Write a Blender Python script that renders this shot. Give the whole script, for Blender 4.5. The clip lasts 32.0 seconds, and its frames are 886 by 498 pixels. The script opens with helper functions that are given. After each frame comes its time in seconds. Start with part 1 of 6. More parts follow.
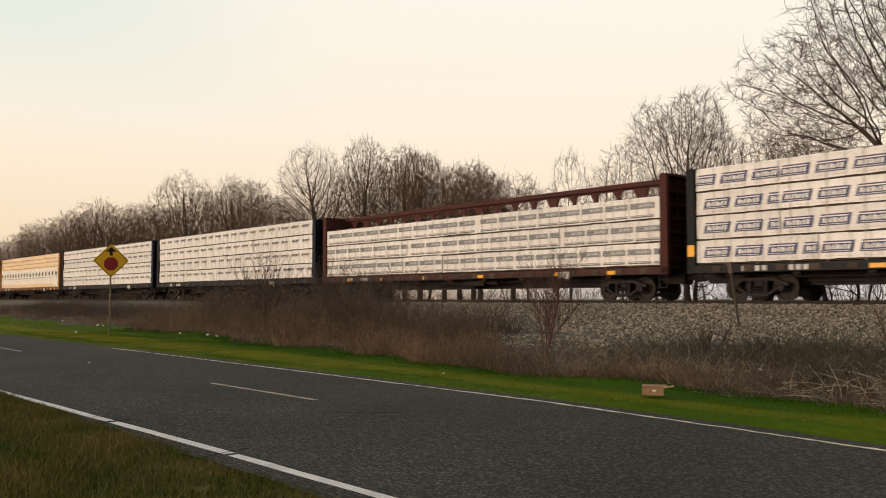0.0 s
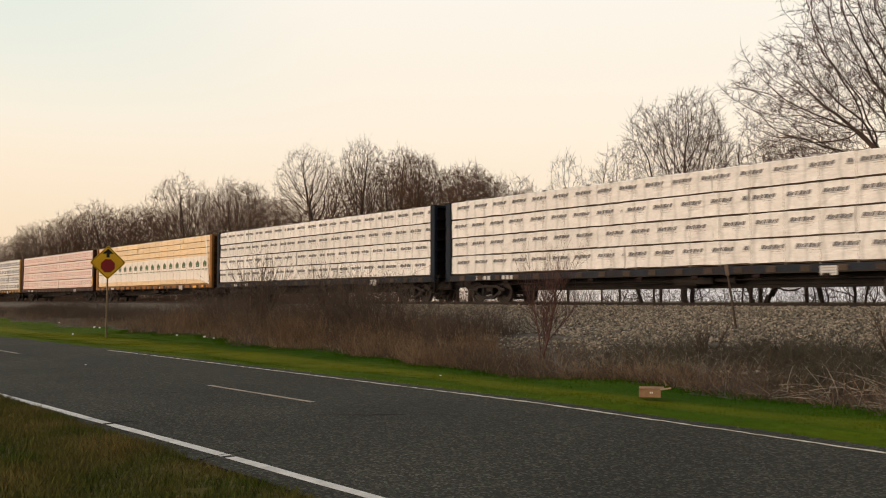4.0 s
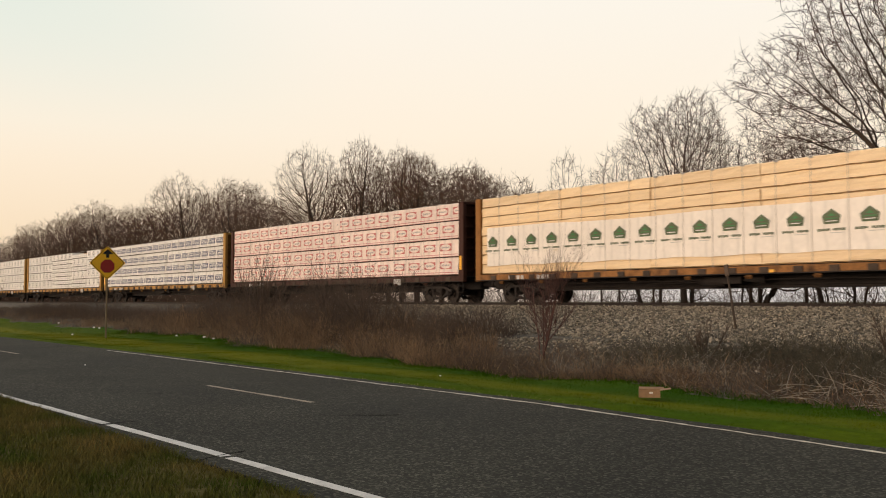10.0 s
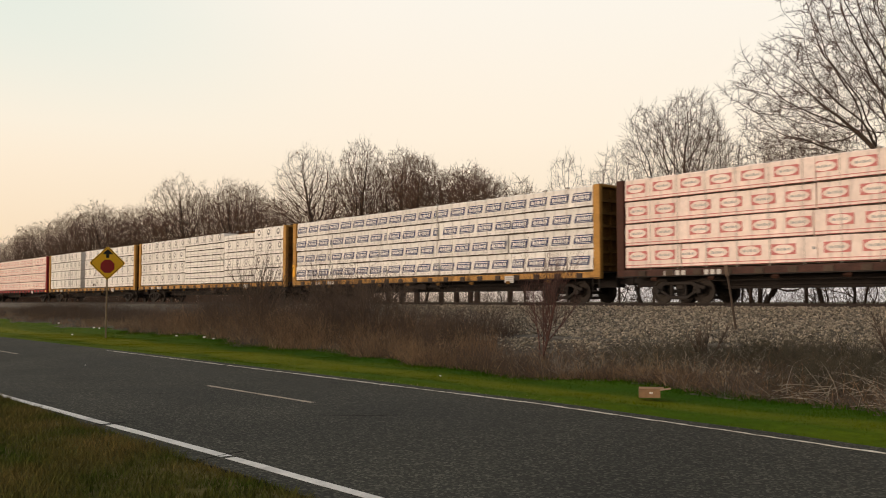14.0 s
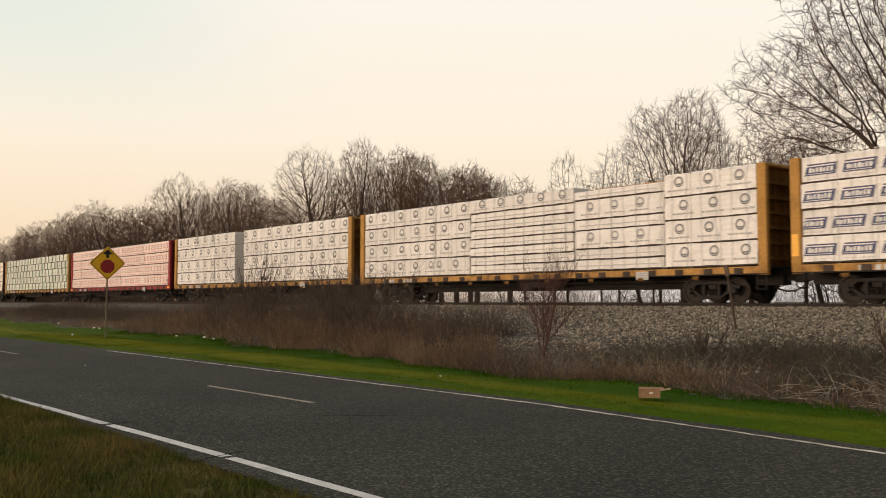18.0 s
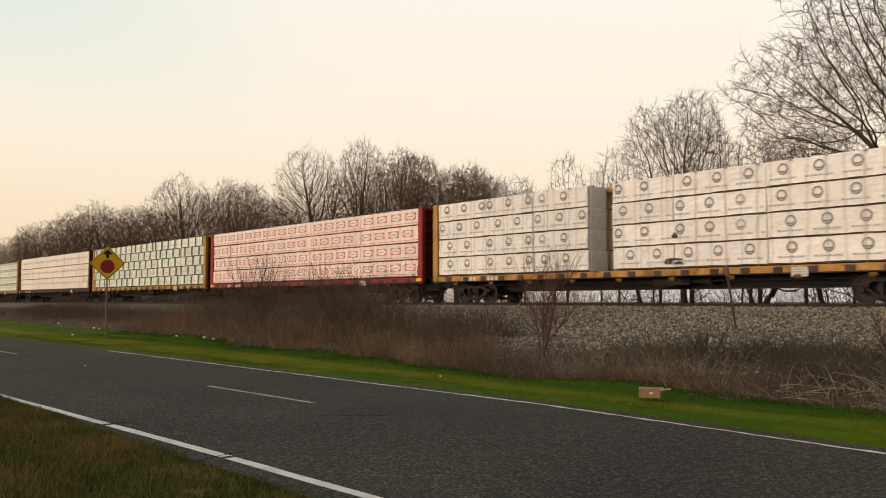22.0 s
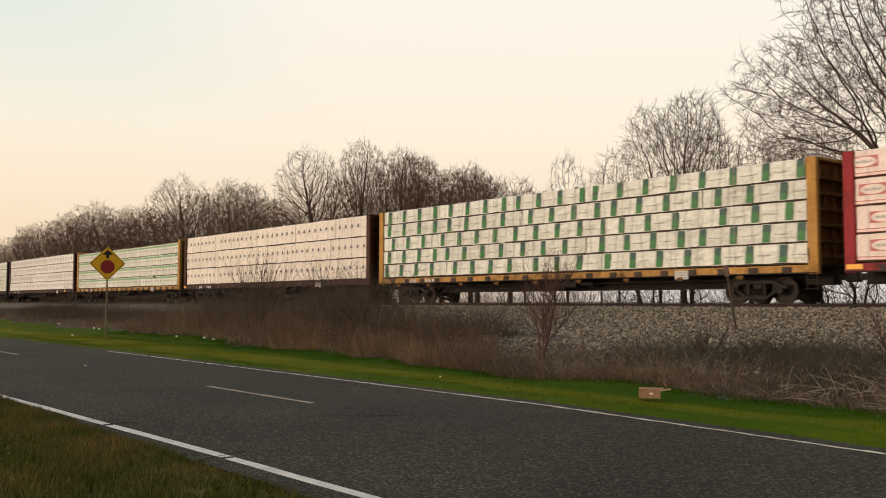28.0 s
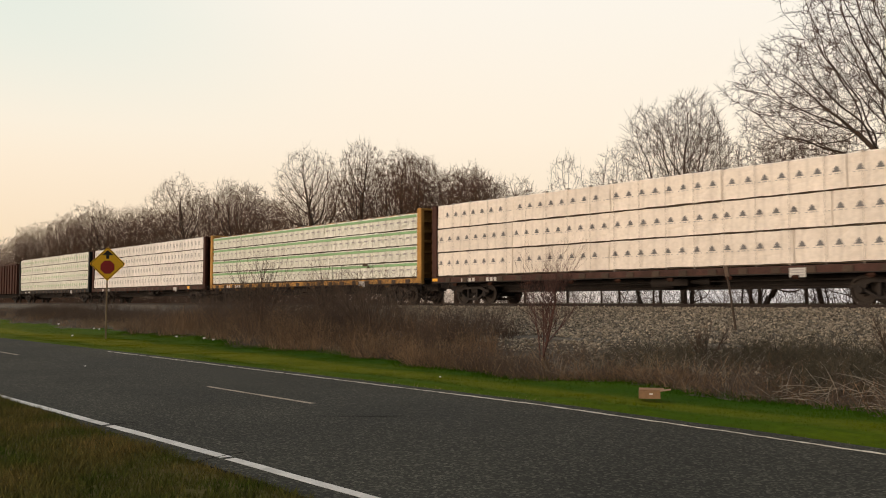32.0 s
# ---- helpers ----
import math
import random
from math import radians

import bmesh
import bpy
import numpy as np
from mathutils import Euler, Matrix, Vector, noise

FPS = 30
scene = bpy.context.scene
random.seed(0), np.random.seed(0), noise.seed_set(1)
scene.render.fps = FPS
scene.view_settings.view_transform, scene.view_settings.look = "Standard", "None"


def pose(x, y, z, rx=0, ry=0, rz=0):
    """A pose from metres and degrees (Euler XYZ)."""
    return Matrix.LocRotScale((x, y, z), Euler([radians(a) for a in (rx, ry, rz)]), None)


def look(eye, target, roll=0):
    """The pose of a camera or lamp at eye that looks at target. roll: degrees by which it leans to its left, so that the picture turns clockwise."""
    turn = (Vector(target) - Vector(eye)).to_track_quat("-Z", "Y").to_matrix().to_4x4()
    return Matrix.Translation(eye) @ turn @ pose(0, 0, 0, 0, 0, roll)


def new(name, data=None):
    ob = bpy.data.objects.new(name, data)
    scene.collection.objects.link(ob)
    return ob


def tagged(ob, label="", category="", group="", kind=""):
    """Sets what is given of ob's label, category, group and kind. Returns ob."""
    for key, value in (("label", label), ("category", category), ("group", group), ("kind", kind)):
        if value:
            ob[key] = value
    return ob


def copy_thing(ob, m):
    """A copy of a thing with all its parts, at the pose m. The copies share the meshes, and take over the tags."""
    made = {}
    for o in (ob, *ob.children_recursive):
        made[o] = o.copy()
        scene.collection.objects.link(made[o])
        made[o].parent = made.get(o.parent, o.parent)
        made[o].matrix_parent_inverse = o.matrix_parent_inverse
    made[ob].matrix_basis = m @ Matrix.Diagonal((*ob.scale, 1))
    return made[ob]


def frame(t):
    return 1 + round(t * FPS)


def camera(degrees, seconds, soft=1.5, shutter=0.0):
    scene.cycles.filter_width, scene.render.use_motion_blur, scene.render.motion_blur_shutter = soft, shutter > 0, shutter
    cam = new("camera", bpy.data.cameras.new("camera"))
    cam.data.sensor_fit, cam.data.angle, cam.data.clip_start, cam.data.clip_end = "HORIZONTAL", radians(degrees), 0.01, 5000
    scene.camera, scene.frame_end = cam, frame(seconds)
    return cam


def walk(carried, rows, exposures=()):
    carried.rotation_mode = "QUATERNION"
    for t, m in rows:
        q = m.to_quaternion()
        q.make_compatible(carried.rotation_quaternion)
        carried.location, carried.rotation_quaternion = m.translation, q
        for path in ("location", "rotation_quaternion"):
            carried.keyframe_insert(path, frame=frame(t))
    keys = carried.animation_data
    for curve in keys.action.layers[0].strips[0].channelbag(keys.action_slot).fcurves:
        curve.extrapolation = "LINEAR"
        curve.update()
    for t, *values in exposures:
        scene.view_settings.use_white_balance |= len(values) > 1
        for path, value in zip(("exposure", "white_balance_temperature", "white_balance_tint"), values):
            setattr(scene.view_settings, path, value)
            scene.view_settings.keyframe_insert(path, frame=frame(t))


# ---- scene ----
# ---------- camera: held by hand beside the road, steady but for a small settling at the start ----------
EYE = (0.0, 0.0, 1.4)
YAW, PITCH = 51.007, 93.293
cam = camera(52.053, 32.0, soft=1.0, shutter=0.35)
SHAKE = [(0.0, 0.196, -0.165), (0.5, 0.125, -0.095), (1.0, 0.08, -0.075), (1.5, 0.055, -0.06), (2.0, 0.045, -0.05),
         (3.0, 0.03, -0.045), (6.0, 0.005, -0.025), (9.0, 0.0, -0.02), (13.0, 0.0, -0.012), (20.0, 0.0, 0.0),
         (25.0, 0.0, 0.01), (32.0, 0.0, 0.045)]
walk(cam, [(t, pose(*EYE, PITCH + dp, 0, YAW + dy)) for t, dy, dp in SHAKE], exposures=[(0.0, 0.0), (32.0, 0.0)])

# ---------- world and sun: hazy sky after sunset, the glow behind and to the left of the camera ----------
SUN_WAY = Vector((-0.30, -0.94, 0.13)).normalized()
world = bpy.data.worlds.new("sky")
scene.world = world
world.use_nodes = True
wn, wl = world.node_tree.nodes, world.node_tree.links
wn.clear()
w_out = wn.new("ShaderNodeOutputWorld")
w_bg = wn.new("ShaderNodeBackground")
w_sky = wn.new("ShaderNodeTexSky")
w_sky.sky_type = "NISHITA"
w_sky.sun_disc = False
w_sky.sun_elevation = math.asin(SUN_WAY.z)
w_sky.sun_rotation = math.atan2(SUN_WAY.x, SUN_WAY.y)
w_sky.air_density, w_sky.dust_density = 1.4, 3.0
w_bg.inputs["Strength"].default_value = 1.0
w_scale = wn.new("ShaderNodeVectorMath")
w_scale.operation = "SCALE"
w_scale.inputs["Scale"].default_value = 0.02
wl.new(w_sky.outputs["Color"], w_scale.inputs[0])
w_geo = wn.new("ShaderNodeTexCoord")
w_sep = wn.new("ShaderNodeSeparateXYZ")
wl.new(w_geo.outputs["Generated"], w_sep.inputs[0])
w_ramp = wn.new("ShaderNodeValToRGB")
for e, (p, c) in zip([w_ramp.color_ramp.elements[0], w_ramp.color_ramp.elements[1]] +
                     [w_ramp.color_ramp.elements.new(0.5) for _ in range(5)],
                     [(0.0, (0.86, 0.64, 0.46, 1)), (1.0, (0.080, 0.088, 0.10, 1)), (0.07, (0.92, 0.73, 0.53, 1)),
                      (0.18, (0.97, 0.838, 0.685, 1)), (0.33, (0.95, 0.885, 0.79, 1)), (0.43, (0.55, 0.56, 0.54, 1)), (0.58, (0.19, 0.20, 0.21, 1))]):
    e.position, e.color = p, c
wl.new(w_sep.outputs["Z"], w_ramp.inputs[0])
# thin high cloud: away from the glow the sky turns bluish green with height


def w_range(socket, a, b):
    m = wn.new("ShaderNodeMapRange")
    m.interpolation_type = "SMOOTHSTEP"
    m.inputs["From Min"].default_value, m.inputs["From Max"].default_value = a, b
    wl.new(socket, m.inputs["Value"])
    return m.outputs[0]


w_mul = wn.new("ShaderNodeMath")
w_mul.operation = "MULTIPLY"
wl.new(w_range(w_sep.outputs["X"], -0.80, -0.965), w_mul.inputs[0])
wl.new(w_range(w_sep.outputs["Z"], 0.13, 0.33), w_mul.inputs[1])
w_hz = wn.new("ShaderNodeMix")
w_hz.data_type = "RGBA"
w_hz.inputs["B"].default_value = (0.74, 0.80, 0.72, 1)
wl.new(w_mul.outputs[0], w_hz.inputs["Factor"])
# towards the north-east the horizon is paler and lilac, and the eastern sky already dim
w_inv = wn.new("ShaderNodeMath")
w_inv.operation = "SUBTRACT"
w_inv.inputs[0].default_value = 1.0
wl.new(w_range(w_sep.outputs["Z"], 0.0, 0.16), w_inv.inputs[1])
w_mul2 = wn.new("ShaderNodeMath")
w_mul2.operation = "MULTIPLY"
wl.new(w_range(w_sep.outputs["X"], -0.88, -0.55), w_mul2.inputs[0])
wl.new(w_inv.outputs[0], w_mul2.inputs[1])
w_lil = wn.new("ShaderNodeMix")
w_lil.data_type = "RGBA"
w_lil.inputs["B"].default_value = (0.80, 0.73, 0.69, 1)
wl.new(w_mul2.outputs[0], w_lil.inputs["Factor"])
wl.new(w_ramp.outputs["Color"], w_lil.inputs["A"])
w_dim = wn.new("ShaderNodeMapRange")
w_dim.inputs["From Min"].default_value, w_dim.inputs["From Max"].default_value = -0.38, 0.7
w_dim.inputs["To Min"].default_value, w_dim.inputs["To Max"].default_value = 1.0, 0.5
wl.new(w_sep.outputs["X"], w_dim.inputs["Value"])
w_east = wn.new("ShaderNodeVectorMath")
w_east.operation = "SCALE"
wl.new(w_lil.outputs["Result"], w_east.inputs[0])
wl.new(w_dim.outputs[0], w_east.inputs["Scale"])
wl.new(w_east.outputs[0], w_hz.inputs["A"])
w_add = wn.new("ShaderNodeVectorMath")
w_add.operation = "ADD"
wl.new(w_hz.outputs["Result"], w_add.inputs[0])
wl.new(w_scale.outputs[0], w_add.inputs[1])
# the afterglow, low and broad, round the place where the sun went down
w_dot = wn.new("ShaderNodeVectorMath")
w_dot.operation = "DOT_PRODUCT"
w_dot.inputs[1].default_value = (-0.45, -0.89, 0.0)
wl.new(w_geo.outputs["Generated"], w_dot.inputs[0])
w_low = wn.new("ShaderNodeMath")
w_low.operation = "SUBTRACT"
w_low.inputs[0].default_value = 1.0
wl.new(w_range(w_sep.outputs["Z"], 0.05, 0.6), w_low.inputs[1])
w_gl = wn.new("ShaderNodeMath")
w_gl.operation = "MULTIPLY"
wl.new(w_range(w_dot.outputs["Value"], 0.25, 1.0), w_gl.inputs[0])
wl.new(w_low.outputs[0], w_gl.inputs[1])
w_glow = wn.new("ShaderNodeVectorMath")
w_glow.operation = "SCALE"
w_glow.inputs[0].default_value = (0.75, 0.50, 0.32)
wl.new(w_gl.outputs[0], w_glow.inputs["Scale"])
w_sum = wn.new("ShaderNodeVectorMath")
w_sum.operation = "ADD"
wl.new(w_add.outputs[0], w_sum.inputs[0])
wl.new(w_glow.outputs[0], w_sum.inputs[1])
wl.new(w_sum.outputs[0], w_bg.inputs["Color"])
wl.new(w_bg.outputs[0], w_out.inputs[0])

sun = new("sun", bpy.data.lights.new("sun", "SUN"))
sun.data.energy, sun.data.angle, sun.data.color = 1.75, radians(25), (1.0, 0.78, 0.60)
sun.matrix_world = look((0, 0, 30), Vector((0, 0, 30)) - SUN_WAY)

# ---------- materials ----------
MATS = {}


def mat(name, color, rough=0.7, vary=0.15, scale=3.0, fine=40.0, bump=0.15, metal=0.0, tint=None, rand=0.0, island=False,
        stain=0.0, stain_color=(0.08, 0.07, 0.06), stretch=(1, 1, 1), spec=0.4, grit=0.0, fold_shade=0.0, crease=0.0):
    """A procedural surface: colour varied at two scales, fine relief, optional stains and a shift from piece to piece."""
    if name in MATS:
        return MATS[name]
    m = bpy.data.materials.new(name)
    m.use_nodes = True
    n, l = m.node_tree.nodes, m.node_tree.links
    b = n["Principled BSDF"]
    b.inputs["Roughness"].default_value, b.inputs["Metallic"].default_value = rough, metal
    b.inputs["Specular IOR Level"].default_value = spec
    co = n.new("ShaderNodeTexCoord")
    mp = n.new("ShaderNodeMapping")
    mp.inputs["Scale"].default_value = stretch
    l.new(co.outputs["Object"], mp.inputs[0])
    n1, n2 = n.new("ShaderNodeTexNoise"), n.new("ShaderNodeTexNoise")
    n1.inputs["Scale"].default_value, n1.inputs["Detail"].default_value = scale, 4
    n2.inputs["Scale"].default_value, n2.inputs["Detail"].default_value = fine, 3
    l.new(mp.outputs[0], n1.inputs["Vector"])
    l.new(mp.outputs[0], n2.inputs["Vector"])
    ad = n.new("ShaderNodeMath")
    ad.operation = "ADD"
    l.new(n1.outputs["Fac"], ad.inputs[0])
    l.new(n2.outputs["Fac"], ad.inputs[1])
    rp = n.new("ShaderNodeMapRange")
    rp.inputs["From Min"].default_value, rp.inputs["From Max"].default_value = 0.6, 1.4
    l.new(ad.outputs[0], rp.inputs["Value"])
    mx = n.new("ShaderNodeMix")
    mx.data_type = "RGBA"
    other = tint or tuple(c * (1 + 2 * vary) for c in color)
    mx.inputs["A"].default_value = (*[max(0, c * (1 - vary)) for c in color], 1)
    mx.inputs["B"].default_value = (*[min(1, c) for c in other], 1)
    l.new(rp.outputs[0], mx.inputs["Factor"])
    last = mx.outputs["Result"]
    if grit:
        ng = n.new("ShaderNodeTexVoronoi")
        ng.inputs["Scale"].default_value = fine
        l.new(mp.outputs[0], ng.inputs["Vector"])
        sc = n.new("ShaderNodeSeparateColor")
        l.new(ng.outputs["Color"], sc.inputs[0])
        rg = n.new("ShaderNodeMapRange")
        rg.inputs["To Min"].default_value, rg.inputs["To Max"].default_value = 1 - grit, 1 + grit
        if grit < 1:
            l.new(sc.outputs[0], rg.inputs["Value"])
        else:
            # few pale chips among darker ones
            chip = n.new("ShaderNodeMath")
            chip.operation = "POWER"
            chip.inputs[1].default_value = 4.0
            l.new(sc.outputs[0], chip.inputs[0])
            rg.inputs["To Min"].default_value, rg.inputs["To Max"].default_value = 0.60, 2.6
            l.new(chip.outputs[0], rg.inputs["Value"])
        hg = n.new("ShaderNodeHueSaturation")
        l.new(rg.outputs[0], hg.inputs["Value"])
        l.new(last, hg.inputs["Color"])
        last = hg.outputs["Color"]
    if fold_shade:
        # narrow upright bands darkened in the colour, as the shade of folds
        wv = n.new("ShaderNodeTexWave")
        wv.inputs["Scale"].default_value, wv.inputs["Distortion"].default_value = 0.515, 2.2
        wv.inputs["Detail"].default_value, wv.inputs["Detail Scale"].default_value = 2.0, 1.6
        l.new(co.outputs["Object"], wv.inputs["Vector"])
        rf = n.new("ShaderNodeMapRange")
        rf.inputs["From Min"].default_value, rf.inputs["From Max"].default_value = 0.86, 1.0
        rf.inputs["To Min"].default_value, rf.inputs["To Max"].default_value = 1.0, 1 - fold_shade
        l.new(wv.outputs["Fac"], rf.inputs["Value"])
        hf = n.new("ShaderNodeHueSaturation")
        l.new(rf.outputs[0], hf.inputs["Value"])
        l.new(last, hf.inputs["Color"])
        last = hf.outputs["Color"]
    if stain:
        ns = n.new("ShaderNodeTexNoise")
        ns.inputs["Scale"].default_value, ns.inputs["Detail"].default_value = scale * 0.6, 6
        l.new(mp.outputs[0], ns.inputs["Vector"])
        rs = n.new("ShaderNodeMapRange")
        rs.inputs["From Min"].default_value, rs.inputs["From Max"].default_value = 0.5, 0.75
        rs.inputs["To Max"].default_value = stain
        l.new(ns.outputs["Fac"], rs.inputs["Value"])
        ms = n.new("ShaderNodeMix")
        ms.data_type = "RGBA"
        ms.inputs["B"].default_value = (*stain_color, 1)
        l.new(last, ms.inputs["A"])
        l.new(rs.outputs[0], ms.inputs["Factor"])
        last = ms.outputs["Result"]
    if rand:
        src = n.new("ShaderNodeNewGeometry").outputs["Random Per Island"] if island else n.new("ShaderNodeObjectInfo").outputs["Random"]
        rr = n.new("ShaderNodeMapRange")
        rr.inputs["To Min"].default_value, rr.inputs["To Max"].default_value = 1 - rand, 1 + rand
        l.new(src, rr.inputs["Value"])
        hv = n.new("ShaderNodeHueSaturation")
        l.new(rr.outputs[0], hv.inputs["Value"])
        l.new(last, hv.inputs["Color"])
        last = hv.outputs["Color"]
    l.new(last, b.inputs["Base Color"])
    if bump:
        bp = n.new("ShaderNodeBump")
        bp.inputs["Strength"].default_value, bp.inputs["Distance"].default_value = bump, 0.02
        l.new(ad.outputs[0], bp.inputs["Height"])
        l.new(bp.outputs[0], b.inputs["Normal"])
        if crease:
            # sharp crumpled creases of plastic film, drawn out along the slope of the folds
            wp, vo = n.new("ShaderNodeMapping"), n.new("ShaderNodeTexVoronoi")
            wp.inputs["Rotation"].default_value, wp.inputs["Scale"].default_value = (0, 0.5, 0), (0.9, 1, 1.9)
            vo.feature = "DISTANCE_TO_EDGE"
            vo.inputs["Scale"].default_value = 1.5
            sh, nw, hx = n.new("ShaderNodeVectorMath"), n.new("ShaderNodeTexNoise"), n.new("ShaderNodeVectorMath")
            nw.inputs["Scale"].default_value = 0.8
            sh.operation, hx.operation = "ADD", "SCALE"
            hx.inputs["Scale"].default_value = 1.3
            l.new(co.outputs["Object"], nw.inputs["Vector"])
            l.new(nw.outputs["Color"], hx.inputs[0])
            l.new(co.outputs["Object"], sh.inputs[0])
            l.new(hx.outputs[0], sh.inputs[1])
            l.new(sh.outputs[0], wp.inputs[0])
            l.new(wp.outputs[0], vo.inputs["Vector"])
            rc = n.new("ShaderNodeMapRange")
            rc.inputs["From Max"].default_value = 0.34
            l.new(vo.outputs["Distance"], rc.inputs["Value"])
            bc = n.new("ShaderNodeBump")
            bc.inputs["Strength"].default_value, bc.inputs["Distance"].default_value = crease, 0.05
            l.new(rc.outputs[0], bc.inputs["Height"])
            l.new(bc.outputs[0], bp.inputs["Normal"])
    MATS[name] = m
    return m


ASPHALT = mat("asphalt", (0.033, 0.032, 0.0255), 0.9, 0.30, 0.4, 44.0, 0.2, stain=0.35, stain_color=(0.026, 0.027, 0.026), tint=(0.062, 0.060, 0.046), grit=1.0, spec=0.15)
LINE_WHITE = mat("road_paint_white", (0.62, 0.60, 0.56), 0.7, 0.2, 4, 60, 0.2, stain=0.5, stain_color=(0.2, 0.19, 0.18))
LINE_FADED = mat("road_paint_faded", (0.50, 0.47, 0.40), 0.75, 0.4, 5, 40, 0.2, stain=0.75, stain_color=(0.10, 0.10, 0.09))
LINE_YELLOW = mat("road_paint_yellow", (0.29, 0.245, 0.185), 0.7, 0.25, 4, 60, 0.2, stain=0.6, stain_color=(0.1, 0.09, 0.08))
TAR = mat("tar", (0.011, 0.011, 0.010), 0.95, 0.3, 3, 40, 0.1, spec=0.03)
SOIL = mat("soil_dry_grass", (0.042, 0.030, 0.020), 0.95, 0.4, 0.8, 14.0, 0.8, tint=(0.11, 0.085, 0.055), grit=0.4)
NEAR_TURF = mat("worn_turf", (0.050, 0.080, 0.008), 0.95, 0.4, 0.45, 12.0, 0.8, tint=(0.15, 0.11, 0.045), spec=0.05)
FIELD = mat("far_field", (0.12, 0.11, 0.06), 0.95, 0.3, 0.02, 0.4, 0.3)
BALLAST = mat("ballast_bed", (0.060, 0.050, 0.038), 0.9, 0.5, 2.0, 22.0, 0.9, tint=(0.17, 0.145, 0.110), grit=0.8)
STONE = mat("ballast_stone", (0.225, 0.192, 0.145), 0.85, 0.25, 3.0, 30.0, 0.2, rand=0.75, island=True)
GRASS_DRY = mat("grass_blade_worn", (0.044, 0.098, 0.007), 0.9, 0.3, 0.6, 1.2, 0.0, tint=(0.19, 0.132, 0.046), rand=0.3, island=True, spec=0.08)
STALK = mat("dry_stalk", (0.092, 0.052, 0.032), 0.9, 0.3, 0.5, 2.2, 0.0, tint=(0.31, 0.20, 0.11), rand=0.5, island=True)
TWIG_GREY = mat("grey_twig", (0.080, 0.056, 0.041), 0.9, 0.4, 0.6, 3, 0.0, rand=0.3, island=True)
STALK_PALE = mat("pale_straw", (0.24, 0.165, 0.09), 0.9, 0.3, 0.7, 5.0, 0.0, tint=(0.40, 0.29, 0.17), rand=0.4, island=True)
TWIG_VINE = mat("dark_vine", (0.058, 0.050, 0.034), 0.9, 0.3, 1, 6, 0.0, tint=(0.115, 0.100, 0.066), rand=0.4, island=True)
TWIG_PALE = mat("pale_dead_branch", (0.27, 0.235, 0.19), 0.85, 0.25, 1, 8, 0.2, rand=0.3, island=True)
TWIG_RED = mat("red_twig", (0.078, 0.036, 0.029), 0.8, 0.3, 1, 8, 0.0, rand=0.3, island=True)
BARK = mat("bark", (0.062, 0.044, 0.032), 0.95, 0.35, 3, 25, 0.6, stretch=(1, 1, 0.3))
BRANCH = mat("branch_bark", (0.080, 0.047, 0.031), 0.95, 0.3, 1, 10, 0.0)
# paler, warmer bark for farther trees: distance haze put into the colour
BRANCH_HAZE = mat("hazed_branch_bark", (0.105, 0.060, 0.038), 0.95, 0.3, 1, 10, 0.0)
RAIL = mat("rusty_rail", (0.022, 0.014, 0.011), 0.75, 0.3, 4, 40, 0.3)
TIE = mat("creosoted_tie", (0.06, 0.05, 0.042), 0.9, 0.35, 5, 30, 0.5, stretch=(1, 0.3, 1), rand=0.25)
UNDER = mat("underframe_grime", (0.018, 0.014, 0.012), 0.85, 0.4, 3, 25, 0.3)
STEEL = mat("wheel_steel", (0.024, 0.018, 0.014), 0.8, 0.4, 5, 40, 0.2)
WRAP = mat("white_lumber_wrap", (0.78, 0.755, 0.72), 0.5, 0.10, 1.3, 7.0, 0.55, rand=0.07, stain=0.22, stain_color=(0.42, 0.39, 0.35), stretch=(1, 1, 1.6), fold_shade=0.20, crease=0.16)
WRAP_CREAM = mat("cream_lumber_wrap", (0.79, 0.725, 0.645), 0.5, 0.10, 1.3, 7.0, 0.6, rand=0.06, stain=0.18, stain_color=(0.46, 0.41, 0.36), fold_shade=0.10, crease=0.12)
WRAP_PINK = mat("pinkish_lumber_wrap", (0.82, 0.685, 0.62), 0.5, 0.10, 1.3, 7.0, 0.5, rand=0.06, stain=0.18, stain_color=(0.48, 0.40, 0.36), fold_shade=0.16, crease=0.10)
WRAP_GREEN = mat("pale_green_wrap", (0.71, 0.72, 0.65), 0.5, 0.10, 1.3, 7.0, 0.6, rand=0.07, stain=0.25, stain_color=(0.40, 0.41, 0.34), fold_shade=0.22, crease=0.35)
LUMBER = mat("fresh_lumber", (0.82, 0.58, 0.335), 0.42, 0.15, 1.5, 30, 0.3, rand=0.08, stretch=(0.3, 1, 4), spec=0.7)
# lumber darkened in colour for the shaded gap between board tiers
LUMBER_GAP = mat("shaded_board", (0.40, 0.25, 0.12), 0.8, 0.3, 3, 20, 0.2)
SHEET = mat("printed_sheet", (0.86, 0.79, 0.71), 0.45, 0.06, 1.0, 6.0, 0.5, stain=0.10, stain_color=(0.6, 0.5, 0.38), fold_shade=0.10)
# wood with the shadow of gaps and openings put into its colour
GAP_DARK = mat("shaded_wood", (0.060, 0.044, 0.030), 0.9, 0.3, 3, 20, 0.2)
INK_BLUE = mat("ink_blue", (0.034, 0.048, 0.125), 0.5, 0.12, 2, 12, 0.1)
INK_GREY = mat("ink_grey", (0.33, 0.325, 0.33), 0.5, 0.12, 2, 12, 0.1)
INK_FAINT = mat("ink_faint", (0.50, 0.49, 0.47), 0.5, 0.10, 2, 12, 0.1)
INK_DARK = mat("ink_dark", (0.14, 0.14, 0.145), 0.5, 0.15, 2, 12, 0.1)
INK_RED = mat("ink_red", (0.52, 0.15, 0.14), 0.5, 0.12, 2, 12, 0.1)
